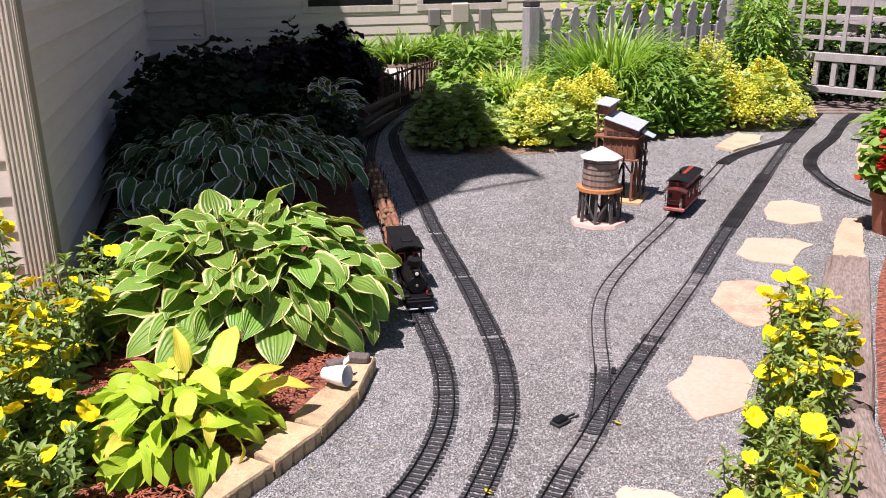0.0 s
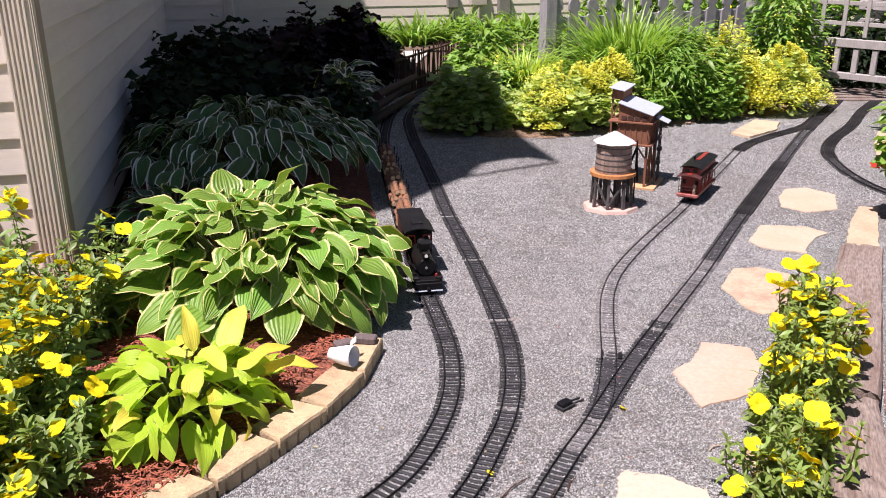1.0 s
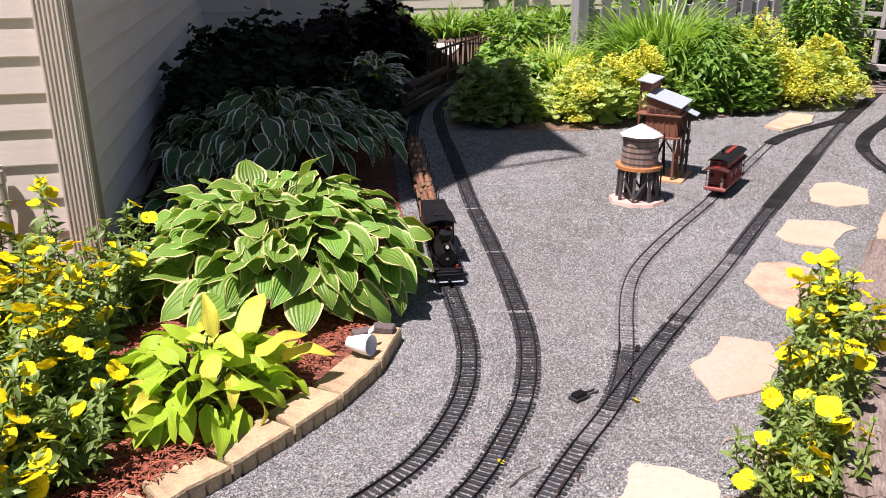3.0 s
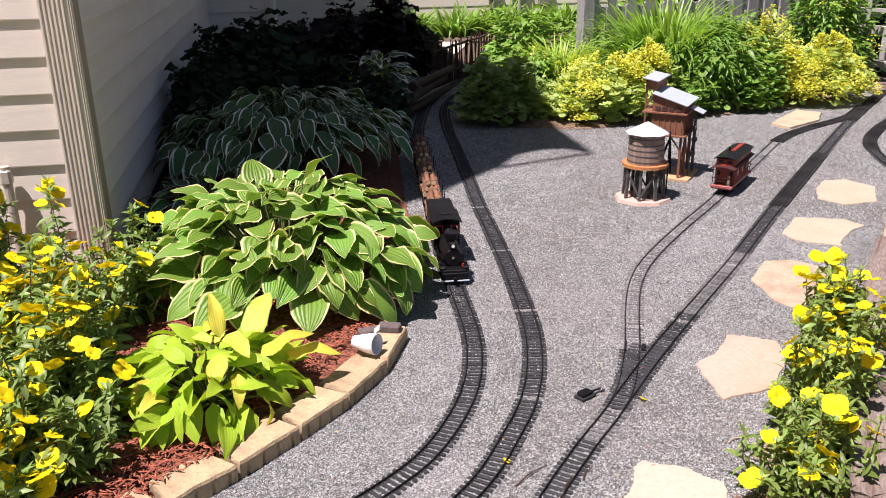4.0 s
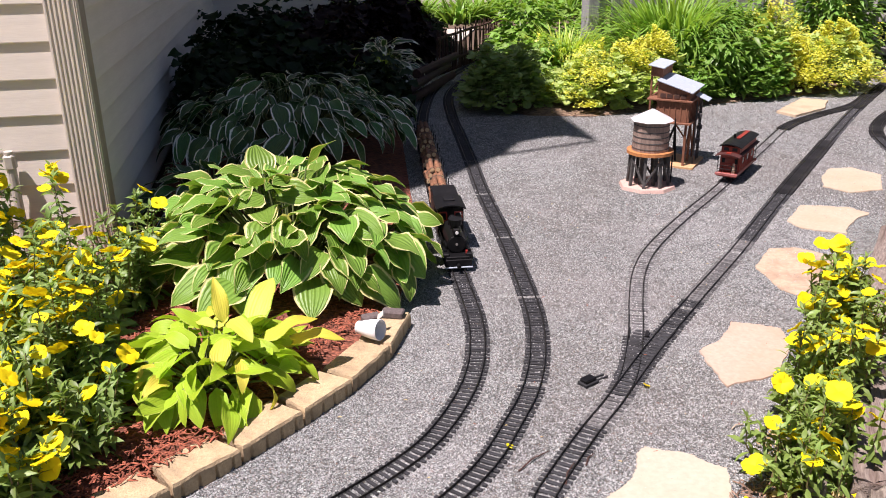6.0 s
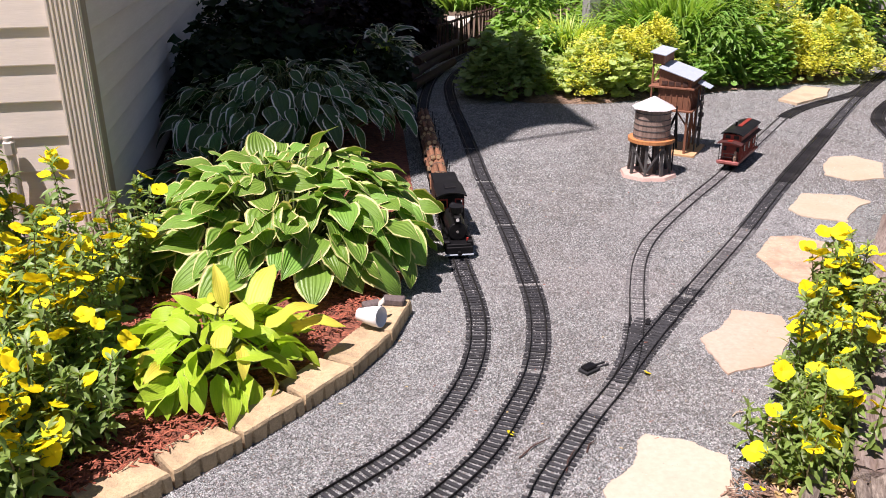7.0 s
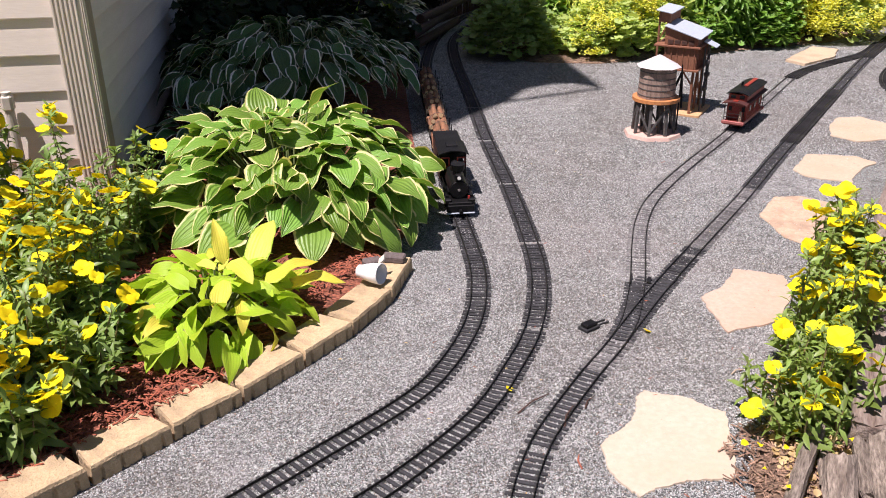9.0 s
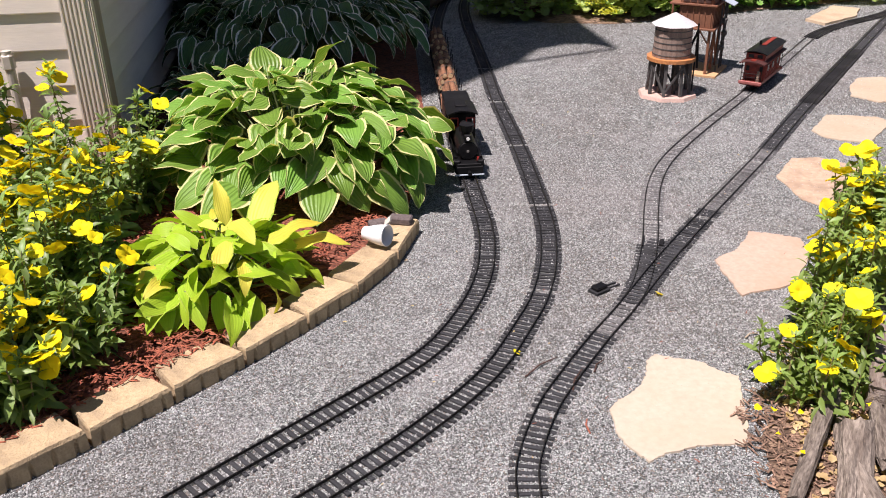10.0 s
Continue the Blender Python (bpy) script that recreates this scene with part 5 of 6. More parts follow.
def primrose(at, height, seed, label, blooms, leaf_mat=None, stems=3, lean=(0, 0), leaf=0.075, wide=0.11):
    """One clump of upright leafy stems with yellow cups at the top."""
    rng = random.Random(seed)
    ob = thing("evening_primrose", pose(*at), label, "flowering plant", "yellow evening primroses")
    bm = bmesh.new()
    mats = []
    tops = []
    for s in range(stems):
        a = rng.uniform(0, 6.28)
        d = rng.uniform(0.02, wide)
        h = height * rng.uniform(0.55, 1.12)
        foot = Vector((0.03 * math.cos(a), 0.03 * math.sin(a), 0))
        top = Vector((d * math.cos(a) + lean[0], d * math.sin(a) + lean[1], h))
        mid = (foot + top) / 2 + Vector((rng.uniform(-0.02, 0.02), rng.uniform(-0.02, 0.02), 0))
        rod(bm, foot, mid, 0.0027, 0.0022, 5)
        rod(bm, mid, top, 0.0022, 0.0012, 5)
        for i in range(6):
            mats.append(np.array(turn_matrix(top.x, top.y, top.z - 0.025 * rng.random(), i * 2.4, rng.uniform(0.2, 1.3), rng.uniform(-0.6, 0.6), rng.uniform(0.3, 0.7) * leaf)))
        tops.append(top)
        n = int(h / 0.0085)
        for i in range(n):
            t = 0.08 + 0.92 * i / n
            p = foot.lerp(mid, t * 2) if t < 0.5 else mid.lerp(top, t * 2 - 1)
            b = i * 2.4 + rng.uniform(-0.4, 0.4)
            mats.append(np.array(turn_matrix(p.x, p.y, p.z, b, rng.uniform(-0.6, 0.8), rng.uniform(-0.7, 0.7), rng.uniform(0.5, 1.1) * leaf * (1.15 - 0.5 * t))))
    part("stem", bm, M["stem_red"], ob)["kind"] = "stuff"
    part("foliage", batch("foliage", NARROW, mats, leaf_mat or L["primrose"]), None, ob)["kind"] = "stuff"
    for i in range(blooms):
        t = tops[i % stems] * (1.0 if rng.random() < 0.7 else rng.uniform(0.6, 0.92))
        x, y, z = t.x + rng.uniform(-0.04, 0.04), t.y + rng.uniform(-0.04, 0.04), t.z + rng.uniform(-0.045, 0.03)
        s = rng.uniform(0.019, 0.030)
        part("flower", FLOWER, None, ob, at=Matrix.Translation((x, y, z)) @ Euler((rng.uniform(0.0, 0.9), rng.uniform(-0.55, 0.55), rng.uniform(0, 6))).to_matrix().to_4x4() @ Matrix.Diagonal((s, s, s * rng.uniform(0.6, 1.25), 1)))
    return ob


rng = random.Random(8)
for i in range(205):
    x, y = rng.uniform(-1.45, -0.12), rng.uniform(1.25, 3.25)
    inner = 1.93 + (x + 0.155) * 0.72
    if y < inner or x > (-0.25 if y < 2.5 else -0.29) or (x > -0.75 and y > 3.12):
        continue
    k = min(1.0, max(0.0, (y - 1.7) / 1.3))
    tall = 0.25 + 0.22 * k + rng.uniform(-0.07, 0.06)
    if x > -0.36 and y > 2.5:
        tall *= 0.72
    primrose((x, y, 0.045), tall, 200 + i, "leafy evening primrose with yellow cup flowers in red mulch", rng.choice((5, 6, 7, 7)), stems=rng.choice((2, 3, 4)))
for i in range(54):
    x = rng.uniform(-0.75, -0.23)
    y = rng.uniform(1.97 + (x + 0.155) * 0.72, 2.4)
    primrose((x, y, 0.045), rng.uniform(0.17, 0.27), 260 + i, "low leafy evening primrose beside the edging blocks", rng.choice((1, 2, 3, 3)), L["primrose_light"], stems=4)
for i in range(14):
    x, y = rng.uniform(-0.42, -0.22), rng.uniform(1.98, 2.4)
    primrose((x, y, 0.045), rng.uniform(0.13, 0.22), 330 + i, "low leafy evening primrose in red mulch", rng.choice((0, 1, 2)), stems=4)
for i in range(9):
    x, y = rng.uniform(-0.32, -0.20), rng.uniform(2.75, 3.12)
    primrose((x, y, 0.045), rng.uniform(0.22, 0.32), 360 + i, "leafy evening primrose beside the corner of the house", rng.choice((1, 2, 3)), stems=4)
for i in range(46):
    t = rng.random()
    x, y = 1.425 + 0.565 * t + rng.uniform(-0.08, 0.075), 1.63 + 0.70 * t + rng.uniform(-0.07, 0.07)
    primrose((x, y, 0.0), 0.15 + 0.15 * min(1, 1.6 * t) + rng.uniform(-0.03, 0.04), 300 + i, "leafy evening primrose with yellow cup flowers by a timber", rng.choice((1, 1, 2, 2)) if t < 0.3 else rng.choice((1, 2, 3, 4)), L["primrose_light"], stems=4 if t > 0.2 else 3, leaf=0.058, wide=0.10)

# potted geranium
pot = thing("flower_pot", pose(3.33, 3.50, 0.0), "reddish clay pot holding a red geranium", "flower pot")
bm = bmesh.new()
rod(bm, (0, 0, 0), (0, 0, 0.18), 0.08, 0.105, 20)
part("pot", bm, M["terracotta"], pot)
bm = bmesh.new()
rod(bm, (0, 0, 0.17), (0, 0, 0.205), 0.114, 0.117, 20)
part("rim", bm, M["terracotta"], pot)
shrub("red_geranium", (3.34, 3.51, 0.20), (0.14, 0.14, 0.26), ROUND_LEAF, 520, 0.06, L["green"], "red-flowering geranium in a clay pot", 81, 260, L["geranium"], 0.03, "flowering plant")
shrub("leafy_perennial", (4.98, 5.15, 0.0), (0.28, 0.30, 0.40), LEAFLET, 1100, 0.11, L["green"], "spiky green perennial near the lattice", 82)


# ---- trackside buildings and trains ----
def water_tower(at):
    ob = thing("water_tower", pose(*at, 0, 0, 12), "model wooden water tower with white roof on dark posts", "model water tower")
    bm = bmesh.new()
    n = 8
    prism(bm, [(0.142 * math.cos(k * 6.2832 / n) * (1 + 0.05 * math.sin(k * 5)), 0.14 * math.sin(k * 6.2832 / n)) for k in range(n)], 0, 0.016, 0.96)
    part("base", bm, M["pink_base"], ob, "pinkish cast base")
    for ring, cnt, r in ((0, 8, 0.096), (1, 4, 0.045)):
        for k in range(cnt):
            a = k * 2 * math.pi / cnt
            bm = bmesh.new()
            beam(bm, (r * 1.06 * math.cos(a), r * 1.06 * math.sin(a), 0.015), (r * 0.98 * math.cos(a), r * 0.98 * math.sin(a), 0.175), 0.013, 0.013)
            part("post", bm, M["leg"], ob)
    for k in range(8):
        a, b = k * math.pi / 4, (k + 1) * math.pi / 4
        bm = bmesh.new()
        z0, z1 = (0.03, 0.16) if k % 2 else (0.16, 0.03)
        beam(bm, (0.105 * math.cos(a), 0.105 * math.sin(a), z0), (0.103 * math.cos(b), 0.103 * math.sin(b), z1), 0.006, 0.009)
        part("brace", bm, M["leg"], ob)
    bm = bmesh.new()
    rod(bm, (0, 0, 0.176), (0, 0, 0.192), 0.115, 0.115, 16)
    part("platform", bm, M["orange_wood"], ob, "orange-stained round platform")
    for k in range(24):
        a = k * 2 * math.pi / 24
        bm = bmesh.new()
        w = 0.0114
        solid(bm, (0.006, 2 * w, 0.15), (0, 0, 0.075), bevel=0.001)
        part("stave", bm, M["tank"], ob, at=Matrix.Translation((0.087 * math.cos(a), 0.087 * math.sin(a), 0.192)) @ Matrix.Rotation(a, 4, "Z") @ Matrix.Rotation(-0.04, 4, "Y"))
    bm = bmesh.new()
    rod(bm, (0, 0, 0.193), (0, 0, 0.341), 0.086, 0.081, 24)
    part("tank_core", bm, M["tank"], ob)
    for z in (0.205, 0.235, 0.262, 0.288, 0.318):
        bm = bmesh.new()
        rod(bm, (0, 0, z), (0, 0, z + 0.004), 0.0925 - (z - 0.19) * 0.04, None, 28)
        part("hoop", bm, M["leg"], ob, "dark iron hoop")
    bm = bmesh.new()
    bmesh.ops.create_cone(bm, cap_ends=True, segments=8, radius1=0.108, radius2=0.006, depth=0.052, matrix=Matrix.Translation((0, 0, 0.367)))
    part("roof", bm, M["white_roof"], ob, "white eight-sided roof")
    bm = bmesh.new()
    for k in (-0.008, 0.008):
        rod(bm, (0.112, k, 0.02), (0.112, k, 0.345), 0.0022, None, 5)
    for k in range(14):
        rod(bm, (0.112, -0.008, 0.035 + k * 0.022), (0.112, 0.008, 0.035 + k * 0.022), 0.0016, None, 5)
    part("ladder", bm, M["black"], ob, "black ladder", at=Matrix.Rotation(radians(-25), 4, "Z"))
    bm = bmesh.new()
    rod(bm, (0.10, 0, 0.23), (0.13, 0, 0.30), 0.006, None, 7)
    rod(bm, (0.13, 0, 0.30), (0.145, 0, 0.12), 0.006, None, 7)
    part("spout", bm, M["black"], ob, "black filling spout", at=Matrix.Rotation(radians(-5), 4, "Z"))
    return ob


water_tower((2.044, 4.047, 0.0))


def coaling_tower(at, yaw):
    ob = thing("coaling_tower", pose(*at, 0, 0, yaw), "model brown wooden coaling tower with pale metal roofs", "model coaling tower")
    bm = bmesh.new()
    solid(bm, (0.20, 0.26, 0.012), (0.035, 0, 0.006), bevel=0.001)
    part("base", bm, M["tan_wood"], ob, "tan plywood base")
    for x in (-0.075, 0.075):
        for y in (-0.105, 0.0, 0.105):
            bm = bmesh.new()
            beam(bm, (x, y, 0.012), (x, y, 0.245), 0.012, 0.012)
            part("post", bm, M["rust"], ob)
    for x, y0, y1, z0, z1 in ((0.075, -0.105, 0.0, 0.03, 0.23), (0.075, 0.105, 0.0, 0.03, 0.23), (-0.075, -0.105, 0.0, 0.03, 0.23), (-0.075, 0.105, 0, 0.03, 0.23)):
        bm = bmesh.new()
        beam(bm, (x, y0, z0), (x, y1, z1), 0.007, 0.007)
        part("brace", bm, M["rust"], ob)
    for y, s in ((-0.105, 1), (-0.105, -1)):
        bm = bmesh.new()
        beam(bm, (-0.075 * s, y, 0.16), (-0.02 * s, y, 0.235), 0.007, 0.007)
        part("brace", bm, M["rust"], ob)
    # bin with sloped roof line
    bm = bmesh.new()
    for y in (-0.12, 0.12):
        for x, z in ((-0.085, 0.24), (0.085, 0.24), (0.085, 0.405), (-0.085, 0.455)):
            bm.verts.new((x, y, z))
    bm.verts.ensure_lookup_table()
    v = bm.verts
    bm.faces.new((v[0], v[1], v[2], v[3]))
    bm.faces.new((v[7], v[6], v[5], v[4]))
    for i in range(4):
        bm.faces.new((v[i], v[4 + i], v[4 + (i + 1) % 4], v[(i + 1) % 4]))
    bmesh.ops.recalc_face_normals(bm, faces=bm.faces)
    part("bin", bm, M["rust"], ob)
    for k in range(8):
        bm = bmesh.new()
        solid(bm, (0.004, 0.006, 0.12), (0.087, -0.112 + k * 0.032, 0.30))
        part("batten", bm, M["rust"], ob)
    for k in range(6):
        bm = bmesh.new()
        solid(bm, (0.006, 0.004, 0.12), (-0.075 + k * 0.03, -0.122, 0.30))
        part("batten", bm, M["rust"], ob)
    for z in (0.243, 0.362):
        bm = bmesh.new()
        solid(bm, (0.20 if z < 0.3 else 0.240, 0.272, 0.009), (0.004 if z < 0.3 else -0.016, 0, z), bevel=0.001)
        part("ledge", bm, M["rust"], ob)
    for k in range(4):
        bm = bmesh.new()
        solid(bm, (0.028, 0.004, 0.022), (-0.054 + k * 0.036, -0.1225, 0.384))
        part("window", bm, M["twig"], ob, "small dark brown window")
    bm = bmesh.new()
    solid(bm, (0.200, 0.275, 0.006), (0.008, 0, 0.436), (0, 16.5, 0), bevel=0.001)
    part("roof", bm, M["tin"], ob, "pale blue-grey metal roof")
    # elevator head
    bm = bmesh.new()
    solid(bm, (0.062, 0.205, 0.05), (-0.108, 0.028, 0.497), bevel=0.001)
    part("elevator", bm, M["rust"], ob)
    bm = bmesh.new()
    solid(bm, (0.088, 0.245, 0.006), (-0.108, 0.028, 0.527), (0, 9, 0), bevel=0.001)
    part("elevator_roof", bm, M["tin"], ob, "pale blue-grey metal roof")
    for k in (-0.09, 0.09):
        bm = bmesh.new()
        beam(bm, (-0.138, 0.03 + k, 0.012), (-0.136, 0.03 + k, 0.48), 0.009, 0.009)
        part("post", bm, M["rust"], ob)
        bm = bmesh.new()
        beam(bm, (-0.092, 0.03 + k, 0.24), (-0.080, 0.03 + k, 0.48), 0.009, 0.009)
        part("post", bm, M["rust"], ob)
        bm = bmesh.new()
        beam(bm, (-0.136, 0.03 + k, 0.37), (-0.082, 0.03 + k, 0.48), 0.006, 0.006)
        part("brace", bm, M["rust"], ob)
    bm = bmesh.new()
    solid(bm, (0.075, 0.085, 0.005), (0.125, 0.04, 0.362), (0, 22, 0), bevel=0.001)
    part("side_roof", bm, M["tin"], ob, "small pale metal canopy")
    bm = bmesh.new()
    for y in (-0.03, 0.05, 0.09):
        beam(bm, (0.11, y, 0.012), (0.108, y, 0.35), 0.007, 0.007)
    for k in range(9):
        beam(bm, (0.11, 0.05, 0.05 + k * 0.033), (0.11, 0.09, 0.05 + k * 0.033), 0.004, 0.004)
    beam(bm, (0.11, -0.03, 0.06), (0.11, 0.05, 0.22), 0.005, 0.005)
    for z, y in ((0.13, 0.0), (0.20, 0.03), (0.27, 0.0)):
        solid(bm, (0.026, 0.03, 0.022), (0.118, y, z), bevel=0.002)
    part("chute", bm, M["leg"], ob, "dark ladder and loading gear")
    return ob


coaling_tower((2.362, 4.452, 0.0), -38)


def arched(bm, length, width, rise, thick, x, z, n=10):
    """A sheet arched across its width, running along x."""
    rows = []
    for px in (x - length / 2, x + length / 2):
        up = [(-width / 2 + width * k / n) for k in range(n + 1)]
        ring = [bm.verts.new((px, y, z + rise * (1 - (2 * y / width) ** 2))) for y in up]
        ring += [bm.verts.new((px, y, z - thick + rise * (1 - (2 * y / width) ** 2))) for y in reversed(up)]
        rows.append(ring)
    m = len(rows[0])
    for k in range(m):
        bm.faces.new((rows[0][k], rows[0][(k + 1) % m], rows[1][(k + 1) % m], rows[1][k]))
    bm.faces.new(rows[0])
    bm.faces.new(list(reversed(rows[1])))
    bmesh.ops.recalc_face_normals(bm, faces=bm.faces)


def wheelset(parent, x, r, spokes=False):
    for y in (-0.024, 0.024):
        bm = bmesh.new()
        rod(bm, (x, y - 0.003, r + 0.011), (x, y + 0.003, r + 0.011), r, None, 16)
        part("wheel", bm, M["black"], parent)


def caboose(at, yaw):
    """Length along x; the platform with the railing at -x."""
    ob = thing("caboose", pose(*at, 0, 0, yaw) @ Matrix.Diagonal((0.94, 0.94, 0.90, 1)), "model oxide-red railway caboose with black cupola roof", "model caboose")
    ln, w = 0.40, 0.105
    bm = bmesh.new()
    solid(bm, (ln, w, 0.018), (0, 0, 0.052), bevel=0.002)
    part("frame", bm, M["caboose_red"], ob)
    for x in (-ln / 2 + 0.004, ln / 2 - 0.004):
        bm = bmesh.new()
        solid(bm, (0.012, w + 0.012, 0.016), (x, 0, 0.056), bevel=0.002)
        part("end_beam", bm, M["lit_pink"], ob, "red end beam, sunlight put into its pinkish colour")
    body = None
    bm = bmesh.new()
    solid(bm, (ln - 0.11, w, 0.098), (0, 0, 0.110), bevel=0.002)
    body = part("body", bm, M["caboose_red"], ob)
    for s in (-1, 1):
        for k in range(3):
            bm = bmesh.new()
            solid(bm, (0.026, 0.003, 0.034), (-0.09 + k * 0.09, s * (w / 2 + 0.001), 0.122))
            part("window", bm, M["glass"], body, "dark window")
        for k in range(18):
            bm = bmesh.new()
            solid(bm, (0.002, 0.002, 0.09), (-0.136 + k * 0.016, s * (w / 2 + 0.0008), 0.108))
            part("batten", bm, M["caboose_red"], body)
    for x in (-(ln - 0.11) / 2 - 0.001, (ln - 0.11) / 2 + 0.001):
        bm = bmesh.new()
        solid(bm, (0.003, 0.030, 0.072), (x, 0, 0.098))
        part("door", bm, M["caboose_red"], body, "dark red end door")
        for y in (-0.034, 0.034):
            bm = bmesh.new()
            solid(bm, (0.003, 0.016, 0.026), (x, y, 0.122))
            part("window", bm, M["glass"], body, "dark window")
    bm = bmesh.new()
    arched(bm, ln + 0.02, w + 0.022, 0.012, 0.005, 0, 0.1625)
    part("roof", bm, M["caboose_roof"], ob, "dark maroon curved roof")
    bm = bmesh.new()
    solid(bm, (0.335, 0.098, 0.038), (0.0125, 0, 0.188), bevel=0.002)
    cup = part("cupola", bm, M["caboose_red"], ob)
    for y in (-0.022, 0.022):
        for x in (-0.1560, 0.1810):
            bm = bmesh.new()
            solid(bm, (0.003, 0.026, 0.018), (x, y, 0.191))
            part("window", bm, M["glass"], cup, "dark window")
    bm = bmesh.new()
    arched(bm, 0.365, 0.118, 0.014, 0.005, 0.0125, 0.2085)
    part("cupola_roof", bm, M["black"], cup, "black cupola roof")
    bm = bmesh.new()
    solid(bm, (0.20, 0.022, 0.004), (0.08, 0, 0.2245))
    part("roof_walk", bm, M["caboose_red"], cup, "dull red roof walk")
    bm = bmesh.new()
    solid(bm, (0.030, 0.024, 0.004), (-0.183, 0, 0.1765))
    part("roof_walk", bm, M["caboose_red"], ob, "dull red roof walk")
    bm = bmesh.new()
    rod(bm, (0.0, 0.025, 0.21), (0.0, 0.025, 0.242), 0.006, None, 8)
    part("smoke_jack", bm, M["black"], ob, "black stove pipe")
    for x in (-ln / 2 + 0.006, ln / 2 - 0.006):
        bm = bmesh.new()
        for y in (-0.05, -0.025, 0.025, 0.05):
            rod(bm, (x, y, 0.06), (x, y, 0.162 if abs(y) > 0.04 else 0.105), 0.0018, None, 5)
        for z in (0.085, 0.105):
            rod(bm, (x, -0.05, z), (x, 0.05, z), 0.0016, None, 5)
        part("railing", bm, M["black"], ob, "black platform railing")
        bm = bmesh.new()
        rod(bm, (x, 0, 0.04), (x + math.copysign(0.03, x), 0, 0.038), 0.004, None, 6)
        part("coupler", bm, M["black"], ob)
    for s in (-1, 1):
        bm = bmesh.new()
        solid(bm, (0.075, 0.006, 0.018), (s * 0.11, -0.03, 0.036))
        solid(bm, (0.075, 0.006, 0.018), (s * 0.11, 0.03, 0.036))
        truck = part("truck", bm, M["black"], ob)
        for dx in (-0.025, 0.025):
            wheelset(truck, s * 0.11 + dx, 0.0155)
    bm = bmesh.new()
    rod(bm, (-0.175, -0.03, 0.061), (-0.175, -0.03, 0.105), 0.008, 0.007, 8)
    bmesh.ops.create_icosphere(bm, subdivisions=1, radius=0.0075, matrix=Matrix.Translation((-0.175, -0.03, 0.112)))
    alone("figurine", bm, M["figure"], "tiny painted figurine standing on the caboose platform", "figurine", m=pose(*at, 0, 0, yaw) @ Matrix.Diagonal((0.94, 0.94, 0.90, 1)))
    return ob


caboose((2.563, 4.131, 0.0), 47.0)


def locomotive(at, yaw):
    """A small black side-tank engine with a tender body; it heads towards -x."""
    ob = thing("steam_locomotive", pose(*at, 0, 0, yaw) @ Matrix.Scale(1.02, 4), "model black steam locomotive with red window frames", "model locomotive")
    bm = bmesh.new()
    solid(bm, (0.36, 0.088, 0.022), (0.19, 0, 0.052), bevel=0.002)
    part("frame", bm, M["black"], ob)
    bm = bmesh.new()
    solid(bm, (0.014, 0.104, 0.026), (0.012, 0, 0.040), bevel=0.002)
    part("pilot_beam", bm, M["black"], ob)
    bm = bmesh.new()
    rod(bm, (0.0, -0.054, 0.024), (0.0, 0.054, 0.024), 0.0032, None, 8)
    part("pilot_bar", bm, M["tin"], ob, "bare metal front bar")
    bm = bmesh.new()
    rod(bm, (0.004, 0, 0.034), (-0.018, 0, 0.032), 0.006, 0.008, 8)
    part("coupler", bm, M["black"], ob)
    bm = bmesh.new()
    rod(bm, (0.055, 0, 0.098), (0.235, 0, 0.098), 0.036, 0.038, 20)
    rod(bm, (0.050, 0, 0.098), (0.058, 0, 0.098), 0.032, 0.036, 20)
    boiler = part("boiler", bm, M["black"], ob)
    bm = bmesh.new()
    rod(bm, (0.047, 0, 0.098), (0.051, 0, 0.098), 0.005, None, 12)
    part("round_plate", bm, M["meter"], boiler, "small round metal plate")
    bm = bmesh.new()
    rod(bm, (0.085, 0, 0.130), (0.085, 0, 0.165), 0.011, 0.014, 14)
    rod(bm, (0.085, 0, 0.165), (0.085, 0, 0.190), 0.024, 0.028, 14)
    part("smokestack", bm, M["black"], boiler, "wide black smokestack")
    for x, r, h in ((0.135, 0.017, 0.150), (0.185, 0.019, 0.155)):
        bm = bmesh.new()
        rod(bm, (x, 0, 0.125), (x, 0, h), r, r * 0.8, 14)
        bmesh.ops.create_icosphere(bm, subdivisions=2, radius=r * 0.85, matrix=Matrix.Translation((x, 0, h)))
        part("dome", bm, M["black"], boiler)
    bm = bmesh.new()
    solid(bm, (0.022, 0.026, 0.026), (0.058, 0, 0.146), bevel=0.003)
    lamp = part("headlamp", bm, M["black"], ob)
    bm = bmesh.new()
    rod(bm, (0.044, 0, 0.146), (0.048, 0, 0.146), 0.0065, None, 14)
    part("lens", bm, M["lamp_glass"], lamp, "clear headlamp lens")
    for s in (-1, 1):
        bm = bmesh.new()
        solid(bm, (0.055, 0.026, 0.030), (0.045, s * 0.044, 0.058), bevel=0.004)
        part("cylinder", bm, M["black"], ob)
        bm = bmesh.new()
        solid(bm, (0.20, 0.012, 0.006), (0.14, s * 0.046, 0.078))
        part("running_board", bm, M["black"], ob)
        bm = bmesh.new()
        rod(bm, (0.05, s * 0.05, 0.104), (0.23, s * 0.05, 0.104), 0.0015, None, 5)
        part("handrail", bm, M["rail"], ob)
        bm = bmesh.new()
        solid(bm, (0.19, 0.004, 0.008), (0.15, s * 0.037, 0.036))
        part("side_rod", bm, M["leg"], ob)
    bm = bmesh.new()
    rod(bm, (0.03, -0.035, 0.068), (0.03, -0.035, 0.081), 0.0045, None, 8)
    part("marker_lamp", bm, M["red_paint"], ob, "small red marker lamp")
    bm = bmesh.new()
    solid(bm, (0.115, 0.104, 0.062), (0.295, 0, 0.094), bevel=0.002)
    cab = part("cab", bm, M["black"], ob)
